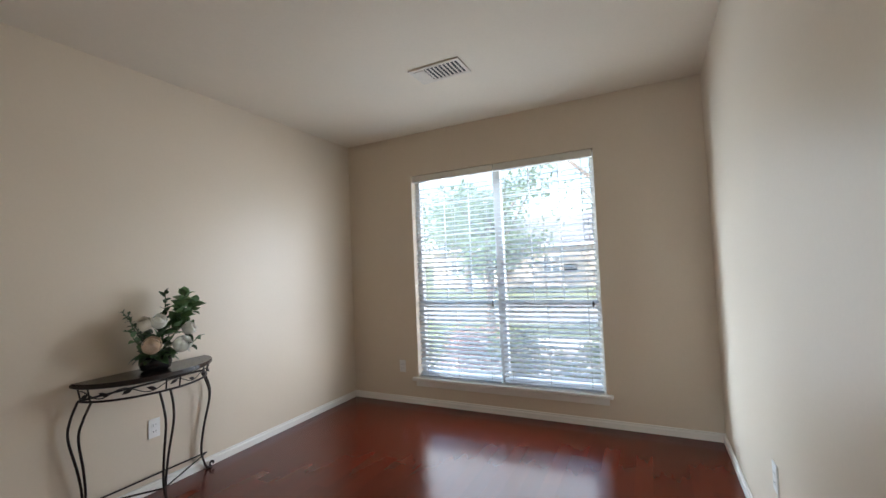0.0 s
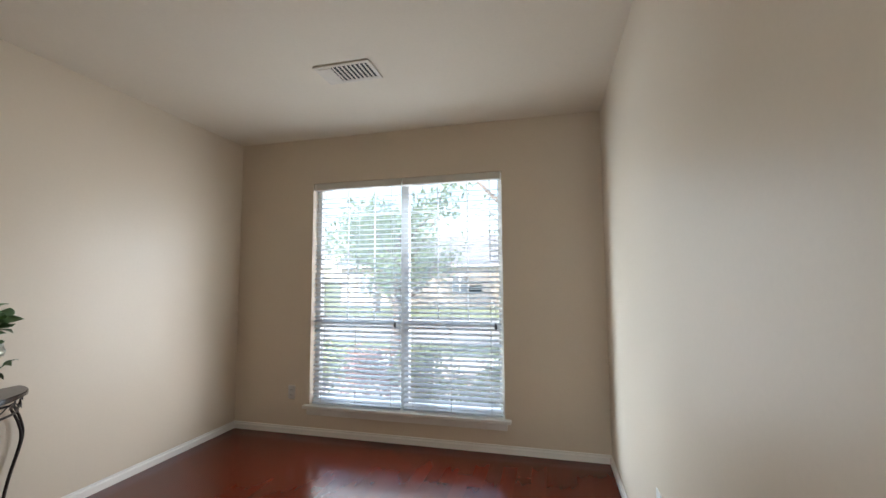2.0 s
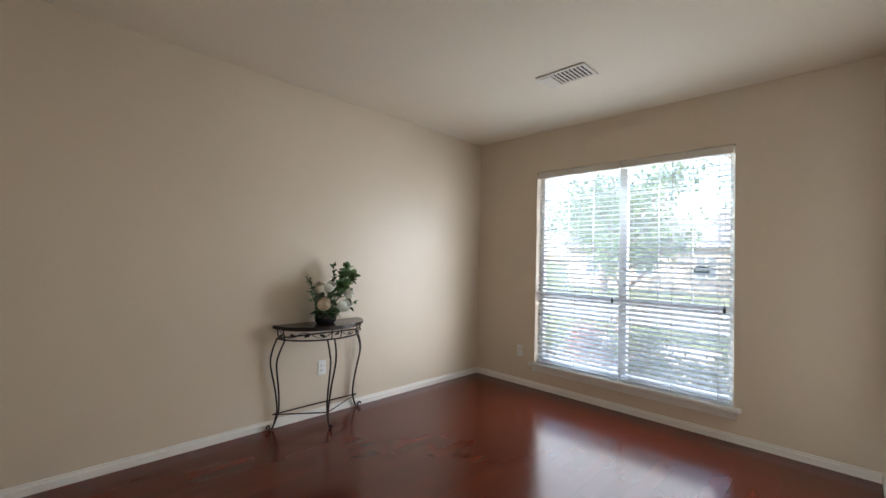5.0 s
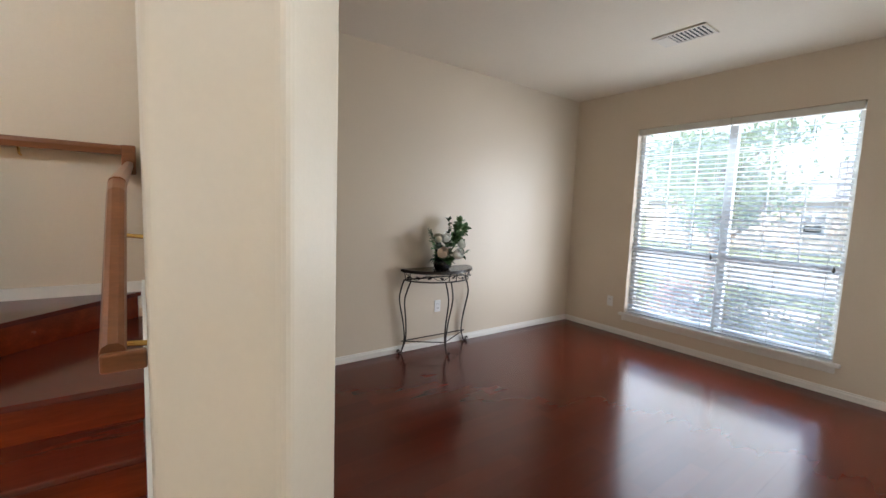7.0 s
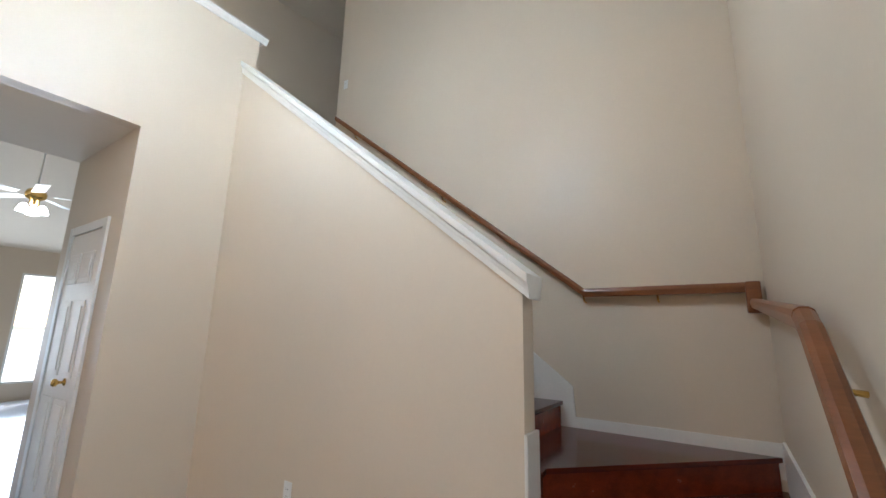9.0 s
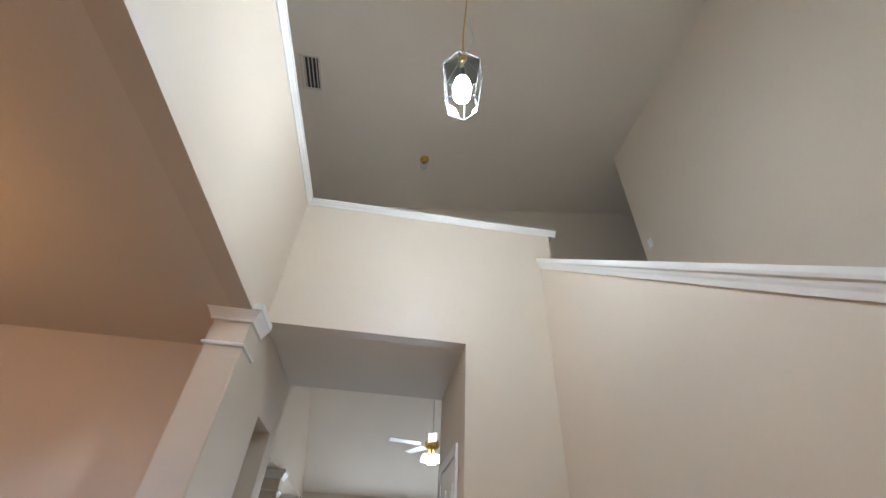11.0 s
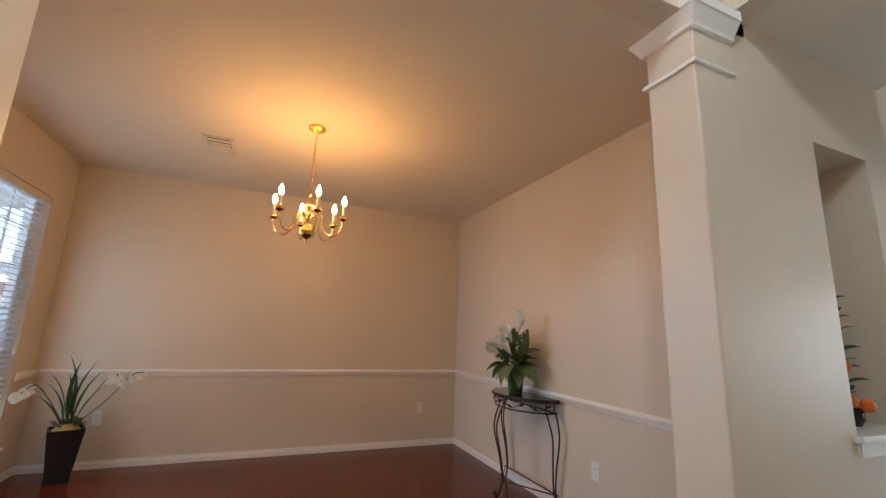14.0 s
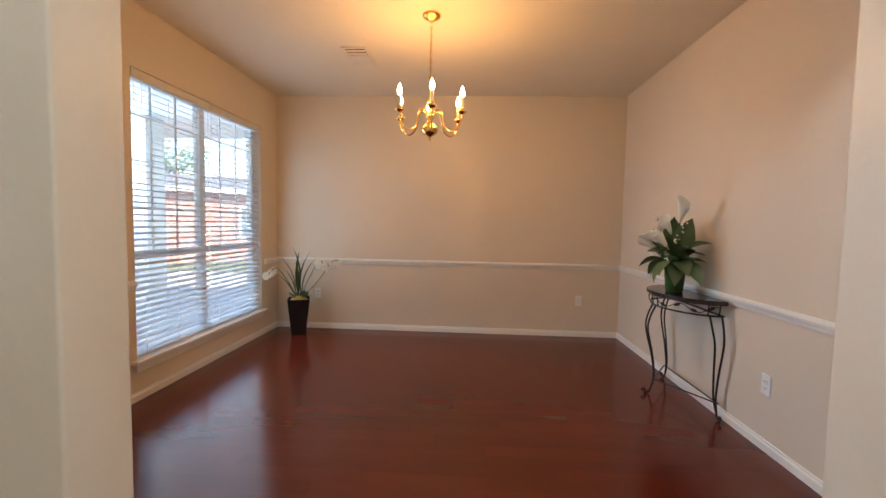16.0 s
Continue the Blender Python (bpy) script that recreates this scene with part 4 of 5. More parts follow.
def rose(parent, at, way, r, material, label):
    """A full rose: a tight bud as the head, and four rings of petals round it."""
    head = part("rose_head", Mesh().lathe([(r * 0.05, -r * 0.75), (r * 0.3, -r * 0.6), (r * 0.42, -r * 0.1), (r * 0.36, r * 0.3), (r * 0.2, r * 0.52), (r * 0.03, r * 0.58)], k=10), material, parent, label)
    head.matrix_basis = up_pose(at, way)
    for ring, (n, rad, spread, top, lip) in enumerate(((3, 0.5, 80, 18, 0.02), (4, 0.64, 70, 26, 0.06), (5, 0.80, 62, 36, 0.12), (6, 0.93, 54, 52, 0.22))):
        me = petal_mesh("petal", r * rad, spread, top, lip, material)
        for k in range(n):
            part("petal", me, material, head).matrix_basis = pose(0, 0, 0, rnd.uniform(-5, 5), rnd.uniform(-4, 4), 360 * k / n + ring * 41 + rnd.uniform(-7, 7))
    return head


def aim(at, way, roll=0, s=1.0):
    """A pose with local +x along way."""
    q = Vector(way).normalized().to_track_quat('X', 'Z')
    return Matrix.LocRotScale(Vector(at), q, None) @ pose(0, 0, 0, roll) @ Matrix.Scale(s, 4)


def up_pose(at, way, s=1.0, spin=0):
    q = Vector(way).normalized().to_track_quat('Z', 'X')
    return Matrix.LocRotScale(Vector(at), q, None) @ pose(0, 0, 0, 0, 0, spin) @ Matrix.Scale(s, 4)


rnd = random.Random(5)
# rose bouquet on the study table
bq = thing("rose_arrangement", "cream and white roses with eucalyptus in a dark pot", "flower arrangement", (XW + 0.15, 2.39, 0.028 + TOPZ), -90)
part("pot", Mesh().lathe([(0.06, 0), (0.078, 0.01), (0.088, 0.045), (0.084, 0.08), (0.076, 0.088), (0.066, 0.086), (0.06, 0.07)], k=18), BLACKV, bq, "dark ceramic pot")
EUC = leaf_mesh("leaf", 0.068, 0.064, LEAF)
EUC2 = leaf_mesh("leaf", 0.07, 0.036, LEAFD)


def sprig(parent, pts, leaf, count, size=1.0, first=0.25, rad=0.0028):
    path = smooth_path(pts, 6)
    part("stem", Mesh().tube(path, rad, 5), STEM, parent)
    n = len(path) - 1
    for i in range(count):
        u = first + (1 - first) * i / max(1, count - 1)
        k = min(n - 1, int(u * n))
        d = (path[k + 1] - path[k]).normalized()
        side = d.orthogonal().normalized()
        side = Matrix.Rotation(i * 2.4 + rnd.uniform(-0.4, 0.4), 3, d) @ side
        o = part("leaf", leaf, LEAF, parent)
        o.matrix_basis = aim(path[k], side * 0.85 + d * rnd.uniform(0.2, 0.9), rnd.uniform(-40, 40), size * rnd.uniform(0.75, 1.15))


# local x runs along the table away from the window, y into the room
sprig(bq, [(-0.02, 0, 0.08), (-0.05, 0.01, 0.24), (-0.06, 0.0, 0.36), (-0.065, 0.0, 0.48)], EUC2, 18, size=0.75)
sprig(bq, [(-0.03, 0.01, 0.10), (-0.10, 0.03, 0.28), (-0.14, 0.04, 0.38), (-0.17, 0.03, 0.45)], EUC, 22, size=1.05, first=0.3)
sprig(bq, [(-0.03, 0.01, 0.10), (-0.12, 0.04, 0.24), (-0.18, 0.05, 0.33), (-0.23, 0.04, 0.38)], EUC, 18, size=1.05, first=0.35)
sprig(bq, [(-0.02, 0.02, 0.10), (-0.09, 0.06, 0.22), (-0.12, 0.07, 0.31), (-0.12, 0.06, 0.40)], EUC, 14, size=0.95, first=0.45)
sprig(bq, [(0.01, 0.01, 0.08), (0.09, 0.03, 0.22), (0.14, 0.03, 0.30), (0.19, 0.02, 0.38)], EUC2, 24, size=0.42, first=0.3)
sprig(bq, [(0.01, 0.0, 0.08), (0.08, 0.0, 0.2), (0.12, -0.01, 0.28), (0.15, 0.0, 0.37)], EUC2, 18, size=0.45, first=0.3)
sprig(bq, [(0, 0.02, 0.08), (0.08, 0.05, 0.14), (0.14, 0.06, 0.2), (0.17, 0.06, 0.27)], EUC, 9, size=0.75)
sprig(bq, [(0, 0.02, 0.06), (-0.08, 0.08, 0.10), (-0.15, 0.10, 0.13), (-0.21, 0.10, 0.17)], EUC2, 9, size=1.05)
sprig(bq, [(-0.03, 0.0, 0.08), (-0.10, 0.02, 0.2), (-0.15, 0.03, 0.25), (-0.20, 0.04, 0.27)], EUC, 9)
for i in range(22):
    a = i * 2.399
    part("leaf", EUC2, LEAFD, bq).matrix_basis = aim((0.06 * math.cos(a), 0.06 * math.sin(a), rnd.uniform(0.07, 0.11)), (math.cos(a), math.sin(a), rnd.uniform(-0.9, 0.2)), rnd.uniform(-40, 40), rnd.uniform(0.9, 1.3))
for i in range(56):
    a = i * 2.399
    o = part("leaf", EUC2 if i % 3 else EUC, LEAFD, bq)
    o.matrix_basis = aim((0.03 * math.cos(a) - 0.01, 0.03 * math.sin(a), rnd.uniform(0.06, 0.24)), (math.cos(a), math.sin(a), rnd.uniform(-0.3, 0.7)), rnd.uniform(-40, 40), rnd.uniform(0.9, 1.5))
for at, way, r, mt, lab in (((0.075, 0.10, 0.165), (0.3, 0.9, 0.35), 0.056, PEACH, "pale peach rose head"), ((-0.095, 0.11, 0.145), (-0.15, 0.9, 0.35), 0.054, WHITE_P, "white rose head"), ((-0.165, 0.07, 0.235), (-0.6, 0.7, 0.3), 0.045, WHITE_P, "white rose head"), ((0.005, 0.05, 0.295), (0.0, 0.6, 0.7), 0.047, WHITE_P, "white rose head"), ((0.075, 0.02, 0.29), (0.4, 0.4, 0.7), 0.046, ROSE, "cream rose head")):
    rose(bq, at, way, r, mt, lab)

# calla lilies in a green vase on the dining table
cl = thing("lily_arrangement", "white calla lilies with broad leaves in a green glass vase", "flower arrangement", (3.42, DS + 0.20, 0.028 + TOPZ), 0)
part("vase", Mesh().lathe([(0.05, 0), (0.058, 0.008), (0.064, 0.06), (0.07, 0.14), (0.076, 0.2), (0.078, 0.215), (0.071, 0.215), (0.066, 0.19)], k=20), GREENV, cl, "green glass vase")
BROAD = leaf_mesh("leaf", 0.23, 0.115, LILYL, 0.3, 7)
BROAD2 = leaf_mesh("leaf", 0.2, 0.095, LEAFD, 0.35, 7)


def calla_mesh():
    """A rolled white spathe, open to one side with a drawn-out tip."""
    m = Mesh()
    n, k = 8, 14
    vs = []
    for i in range(n + 1):
        v = i / n
        r = 0.008 + 0.036 * v ** 1.4
        for j in range(k + 1):
            a = -math.pi * 1.08 + 2.16 * math.pi * j / k
            lip = 0.5 + 0.5 * math.cos(a)
            vs.append((r * math.cos(a) * (1 + 0.35 * v * v * lip) - 0.01 * v, r * math.sin(a), 0.13 * v + 0.075 * v * v * lip))
    fs = [(i * (k + 1) + j, i * (k + 1) + j + 1, (i + 1) * (k + 1) + j + 1, (i + 1) * (k + 1) + j) for i in range(n) for j in range(k)]
    return m.add(vs, fs, True).data("calla_flower", WHITE_P)


CALLA = calla_mesh()
SPAD = Mesh().tube([(0, 0, 0.03), (0, 0, 0.07), (0.002, 0, 0.115)], [0.006, 0.006, 0.003], 7).data("spadix", YELLOW)
for bx, by, tx, ty, tz, lean in ((0.0, 0, -0.07, 0.02, 0.55, (-0.45, 0.1, 1)), (0.01, 0, -0.02, 0.03, 0.43, (0.1, 0.4, 0.9)), (-0.01, 0, 0.04, 0.03, 0.38, (0.5, 0.3, 0.8)), (0, 0.01, -0.01, 0.09, 0.37, (0.1, 0.9, 0.7)), (-0.02, 0, -0.08, 0.09, 0.36, (-0.4, 0.8, 0.7)), (0.01, 0, 0.05, 0.09, 0.34, (0.4, 0.8, 0.6))):
    part("stem", Mesh().tube(smooth_path([(bx, by, 0.1), ((bx + tx) / 2, (by + ty) / 2, 0.3 if tz > 0.4 else 0.24), (tx, ty, tz - 0.035)], 6), 0.006, 6), STEM, cl)
    f = part("calla_flower", CALLA, WHITE_P, cl, "white rolled calla bloom")
    f.matrix_basis = up_pose((tx, ty, tz - 0.04), lean, 0.95, rnd.uniform(0, 360))
    part("spadix", SPAD, YELLOW, f, "yellow spadix")
for i in range(30):
    a = i * 2.399
    o = part("leaf", BROAD2 if i % 4 == 0 else BROAD, LILYL, cl)
    o.matrix_basis = aim((0.045 * math.cos(a), 0.045 * math.sin(a) + 0.01, rnd.uniform(0.19, 0.29)), (math.cos(a), math.sin(a) * 0.8 + 0.15, rnd.uniform(-0.1, 1.1)), rnd.uniform(-35, 35), rnd.uniform(0.7, 1.0))
# broad leaves that hang over the vase's rim, and two that stand up
for a, up, sz in ((2.7, -1.2, 1.0), (1.9, -1.5, 0.9), (0.5, -0.9, 0.95), (3.4, -0.9, 1.05), (1.2, -1.6, 0.8), (3.0, -0.5, 1.0), (2.3, -0.6, 0.95), (0.9, -0.4, 0.9)):
    part("leaf", BROAD, LILYL, cl).matrix_basis = aim((0.06 * math.cos(a), 0.06 * math.sin(a), 0.235), (math.cos(a), math.sin(a), up), rnd.uniform(-25, 25), sz)
for at, way, sz in (((0.03, 0.03, 0.28), (0.12, 0.1, 1), 1.1), ((-0.08, 0.0, 0.26), (-0.42, -0.02, 1), 1.3), ((-0.05, 0.04, 0.3), (-0.15, 0.1, 1), 1.1), ((0.05, 0.06, 0.28), (0.5, 0.3, 1), 1.0), ((-0.02, 0.05, 0.26), (-0.2, 0.3, 1), 0.95)):
    part("leaf", BROAD, LILYL, cl).matrix_basis = aim(at, way, rnd.uniform(-60, 60), sz)
BUD = Mesh().lathe([(0.001, -0.007), (0.006, -0.002), (0.006, 0.003), (0.001, 0.008)], k=7).data("bud", WHITE_P)
for tx, ty, tz, lf in ((0.22, 0.08, 0.46, 12), (0.15, 0.08, 0.55, 14), (0.25, 0.12, 0.34, 10), (0.10, 0.14, 0.40, 8), (-0.20, 0.03, 0.50, 12), (-0.18, 0.08, 0.40, 9), (-0.14, 0.12, 0.26, 7), (0.06, 0.15, 0.29, 7)):
    pts = [(tx * 0.1, 0, 0.2), (tx * 0.5, ty * 0.6, (tz + 0.28) / 2), (tx, ty, tz)]
    sprig(cl, pts, EUC2, lf, size=0.36, first=0.45, rad=0.0018)
    tip = smooth_path(pts, 6)
    for j in range(7):
        p = tip[6 + j % 7] + Vector((rnd.uniform(-0.022, 0.022), rnd.uniform(-0.01, 0.03), rnd.uniform(-0.02, 0.02)))
        part("bud", BUD, WHITE_P, cl, "tiny white bud").matrix_basis = Matrix.Translation(p)

# orchid in a tall black pot in the dining corner
ob = thing("orchid_planter", "white orchid with strap leaves in a tall black pot", "potted plant", (4.78, -0.31, 0.028), 20)
pot = Mesh()
for z0, z1, a, b in ((0.0, 0.40, 0.075, 0.118),):
    vs = [(sx * r, sy * r, z) for z, r in ((z0, a), (z1, b), (z1, b - 0.012), (z1 - 0.03, b - 0.016)) for sx, sy in ((-1, -1), (1, -1), (1, 1), (-1, 1))]
    fs = [(3, 2, 1, 0)] + [(i * 4 + j, i * 4 + (j + 1) % 4, i * 4 + 4 + (j + 1) % 4, i * 4 + 4 + j) for i in range(3) for j in range(4)] + [(12, 13, 14, 15)]
    pot.add(vs, fs)
part("pot", pot, BLACKV, ob, "tall black tapered square pot")
part("moss", Mesh().lathe([(0.095, 0.37), (0.088, 0.395), (0.06, 0.42), (0.02, 0.43), (0.002, 0.431)], k=12), MOSS, ob, "ochre moss at the plant's foot")
STRAP = leaf_mesh("leaf", 0.50, 0.034, LEAFD, 0.3, 9)
for i, (a, u, s) in enumerate(((0.3, 3.0, 0.9), (1.6, 2.4, 1.05), (2.2, 1.7, 0.9), (3.4, 9, 1.1), (4.4, 1.5, 0.85), (5.2, 2.2, 1.0), (2.0, 8, 1.2), (1.2, 1.1, 0.7), (4.9, 4.5, 1.1))):
    part("leaf", STRAP, LEAFD, ob).matrix_basis = aim((0.03 * math.cos(a), 0.03 * math.sin(a), 0.39), (math.cos(a), math.sin(a), u), rnd.uniform(-20, 20), s)
for i in range(9):
    a = rnd.uniform(0, 6.28)
    part("leaf", EUC2, LEAF, ob).matrix_basis = aim((0.05 * math.cos(a), 0.05 * math.sin(a), 0.40), (math.cos(a), math.sin(a), rnd.uniform(0.2, 1.0)), rnd.uniform(-40, 40), 1.5)


def orchid_mesh(name, r, material):
    m = Mesh()
    for k in range(5):
        a = radians(90 + 72 * k)
        wide = 0.62 if k in (1, 4) else 0.42
        vs = [(0, 0, 0)]
        for i in range(7):
            b = -1 + 2 * i / 6
            vs.append((r * (0.55 + 0.45 * math.cos(b * 1.3)) * math.cos(a) - wide * r * math.sin(b * 1.5) * math.sin(a), r * (0.55 + 0.45 * math.cos(b * 1.3)) * math.sin(a) + wide * r * math.sin(b * 1.5) * math.cos(a), r * 0.12 * math.cos(b * 3)))
        m.add(vs, [(0, i, i + 1) for i in range(1, 7)], True)
    m.lathe([(r * 0.05, 0), (r * 0.16, r * 0.05), (r * 0.14, r * 0.22), (r * 0.02, r * 0.28)], k=8)
    return m.data(name, material)


ORC = orchid_mesh("orchid_bloom", 0.042, WHITE_P)
for path, ts in ((((0, 0, 0.38), (-0.10, -0.12, 0.66), (-0.2, -0.22, 0.84), (-0.24, -0.26, 0.80)), (0.62, 0.74, 0.86, 0.97)), (((0, 0, 0.38), (-0.13, -0.20, 0.60), (-0.24, -0.34, 0.82), (-0.29, -0.42, 0.85)), (0.6, 0.74, 0.88)), (((0, 0, 0.38), (0.05, 0.14, 0.62), (0.04, 0.24, 0.74), (0.02, 0.32, 0.68)), (0.8, 0.9, 1.0))):
    sp = smooth_path(path, 8)
    part("stem", Mesh().tube(sp, 0.004, 6), STEM, ob)
    for u in ts:
        p = sp[min(len(sp) - 1, int(u * (len(sp) - 1)))]
        part("orchid_bloom", ORC, WHITE_P, ob, "white orchid bloom").matrix_basis = up_pose(p + Vector((rnd.uniform(-0.02, 0.02), rnd.uniform(-0.02, 0.02), -0.025)), (-0.9, -0.4 + rnd.uniform(-0.4, 0.4), 0.1), 1.1, rnd.uniform(-20, 20))


# ---- lamps ----
ch = thing("chandelier", "polished brass six-arm chandelier with lit candle bulbs", "chandelier", (3.248, -1.90, 0))
part("canopy", Mesh().lathe([(0.064, H - 0.001), (0.064, H - 0.008), (0.058, H - 0.02), (0.03, H - 0.03), (0.012, H - 0.045), (0.004, H - 0.05)], k=24), BRASS, ch)
zl, i = H - 0.05, 0
link = [(0.009 * math.cos(a), 0, 0.017 * math.sin(a)) for a in (2 * math.pi * j / 12 for j in range(13))]
LINK = Mesh().tube(link, 0.0022, 5, False).data("chain_link", BRASS)
while zl > 2.27:
    o = part("chain_link", LINK, BRASS, ch)
    o.matrix_basis = pose(0, 0, zl - 0.012, 0, 0, 90 * (i % 2))
    zl -= 0.028; i += 1
part("cord", Mesh().tube([(0.006, 0, H - 0.04), (0.008, 0.004, 2.5), (0.004, 0, 2.25)], 0.003, 5), BRASS, ch)
part("column", Mesh().lathe([(0.004, 1.872), (0.008, 1.885), (0.006, 1.90), (0.02, 1.908), (0.05, 1.925), (0.058, 1.95), (0.05, 1.975), (0.022, 1.995), (0.016, 2.02), (0.028, 2.035), (0.032, 2.05), (0.018, 2.07), (0.014, 2.11), (0.024, 2.13), (0.026, 2.15), (0.012, 2.17), (0.009, 2.22), (0.014, 2.24), (0.004, 2.26)], k=20), BRASS, ch, "turned brass body with a ball")
for k in range(6):
    a = radians(60 * k + 8)
    ca, sa = math.cos(a), math.sin(a)
    arm = [(0.02, 2.05), (0.05, 2.085), (0.085, 2.075), (0.10, 2.02), (0.115, 1.965), (0.16, 1.93), (0.21, 1.945), (0.24, 2.0), (0.245, 2.045)]
    arm_o = part("arm", Mesh().tube(smooth_path([(r * ca, r * sa, z) for r, z in arm], 5), 0.0062, 8), BRASS, ch, "curved brass arm")
    part("bobeche", Mesh().lathe([(0.006, 2.035), (0.02, 2.042), (0.032, 2.05), (0.034, 2.056), (0.02, 2.053), (0.014, 2.06), (0.016, 2.075), (0.012, 2.08)], 0.245 * ca, 0.245 * sa, 14), BRASS, arm_o)
    part("candle_sleeve", Mesh().lathe([(0.0105, 2.076), (0.0105, 2.15)], 0.245 * ca, 0.245 * sa, 12), CANDLE, arm_o, "ivory candle sleeve")
    part("bulb", Mesh().lathe([(0.008, 2.15), (0.015, 2.165), (0.0165, 2.18), (0.012, 2.20), (0.005, 2.218), (0.001, 2.226)], 0.245 * ca, 0.245 * sa, 12), BULB, arm_o, "lit flame bulb")
    point_lamp("chandelier_light", (3.248 + 0.245 * ca, -1.90 + 0.245 * sa, 2.245), CH_W, (1.0, 0.44, 0.10), 0.012)

pn = thing("lantern_pendant", "glass and metal lantern pendant with a bright white bulb", "pendant lamp", (0.17, -1.95, 0))
zt = 5.83
part("rod", Mesh().tube([(0, 0, 4.08), (0.006, 0.002, 4.4), (-0.012, 0.004, 5.0), (0, 0, zt)], 0.006, 6), BRASS, pn, "hanging chain")
part("spare_cord", Mesh().tube(smooth_path([(0.004, 0, 4.12), (-0.06, 0.02, 4.25), (-0.065, 0.0, 4.45), (-0.01, 0, 4.7)], 6), 0.005, 5), CORD, pn)
part("canopy", Mesh().lathe([(0.07, zt + 0.02), (0.07, zt - 0.01), (0.02, zt - 0.04)], k=18), BRASS, pn)
part("socket", Mesh().lathe([(0.022, 3.90), (0.024, 3.82), (0.02, 3.795)], k=12), PEWTER, pn)
part("finial", Mesh().lathe([(0.006, 4.10), (0.018, 4.09), (0.022, 4.06), (0.014, 4.03)], k=14), BRASS, pn)
for k in range(6):
    a0, a1 = math.pi * k / 3 + 0.2, math.pi * (k + 1) / 3 + 0.2
    def at_ring(r, a, z):
        return (r * math.cos(a), r * math.sin(a), z)
    h = part("hood_pane", Mesh().add([at_ring(0.03, a0, 4.05), at_ring(0.03, a1, 4.05), at_ring(0.135, a1, 3.90), at_ring(0.135, a0, 3.90)], [(0, 1, 2, 3)]), SMOKED, pn, "smoky bevelled glass")
    h.visible_shadow = False
    q = part("pane", Mesh().add([at_ring(0.135, a0, 3.89), at_ring(0.135, a1, 3.89), at_ring(0.10, a1, 3.50), at_ring(0.10, a0, 3.50)], [(0, 1, 2, 3)]), PATINA, pn)
    q.visible_shadow = False
    part("glazing_bar", Mesh().tube([at_ring(0.03, a0, 4.05), at_ring(0.135, a0, 3.895), at_ring(0.10, a0, 3.50)], 0.0032, 5), PEWTER, pn)
    part("ring_bar", Mesh().tube([at_ring(0.135, a0, 3.895), at_ring(0.135, a1, 3.895)], 0.0038, 5), PEWTER, pn)
    part("ring_bar", Mesh().tube([at_ring(0.10, a0, 3.50), at_ring(0.10, a1, 3.50)], 0.0034, 5), PEWTER, pn)
part("bulb", Mesh().lathe([(0.02, 3.80), (0.045, 3.76), (0.058, 3.68), (0.05, 3.60), (0.01, 3.56)], k=14), LAMP_W, pn, "lit white bulb")
point_lamp("lantern_light", (0.17, -1.95, 3.53), LN_W, (0.64, 0.84, 1.0), 0.05)

sp_l = thing("ceiling_fixture", "small brass bulb fixture on the high ceiling", "light fixture", (0.31, -4.23, 5.80))
part("base", Mesh().lathe([(0.06, 0.02), (0.06, -0.01), (0.03, -0.03), (0.025, -0.07)], k=16), BRASS, sp_l)
part("bulb", Mesh().lathe([(0.02, -0.07), (0.045, -0.11), (0.05, -0.15), (0.03, -0.19), (0.004, -0.2)], k=14), PATINA, sp_l, "clear unlit bulb")

fn = thing("ceiling_fan", "white ceiling fan with brass hub and lit glass shades", "ceiling fan", (-0.36, -7.3, 0.12))
part("rod", Mesh().tube([(0, 0, 2.95), (0, 0, 5.28)], 0.008, 8), FANW, fn)
part("hub", Mesh().lathe([(0.03, 2.96), (0.09, 2.93), (0.11, 2.88), (0.10, 2.83), (0.05, 2.80), (0.05, 2.74), (0.02, 2.72)], k=20), BRASS, fn)
for k in range(5):
    a = 72 * k + 12
    bl = Mesh().bbox(0.18, 0.66, -0.065, 0.065, -0.004, 0.004, 0.003)
    part("blade", bl.moved(pose(0, 0, 2.87, 10, 0, a) @ pose(0, 0, 0)), FANW, fn)
for k in range(3):
    a = radians(120 * k + 20)
    part("shade", Mesh().lathe([(0.025, 0.0), (0.045, -0.03), (0.065, -0.08), (0.07, -0.10)], k=14).moved(pose(0.10 * math.cos(a), 0.10 * math.sin(a), 2.73)), FAN_GLASS, fn, "lit white glass shade")
point_lamp("fan_light", (-0.36, -7.3, 2.68), 1.5, (0.95, 0.97, 1.0), 0.06)

# niche and half-wall ornaments
np_ = thing("niche_plant", "dark leafy plant with orange fruit in the wall niche", "potted plant", (DX + 0.14, -4.40, NI[2] + 0.005))
part("pot", Mesh().lathe([(0.045, 0), (0.06, 0.03), (0.06, 0.08), (0.05, 0.085)], k=14), BLACKV, np_)
part("stem", Mesh().tube([(0, 0, 0.05), (0.01, 0.02, 0.3), (0, 0.02, 0.62)], 0.005, 5), STEM, np_)
for i in range(26):
    a, z = i * 2.4, 0.10 + 0.52 * i / 26
    part("leaf", BROAD2, LEAFD, np_).matrix_basis = aim((0, 0.01, z), (math.cos(a), math.sin(a), 0.35), rnd.uniform(-30, 30), 0.55 * (1.1 - 0.5 * i / 26))
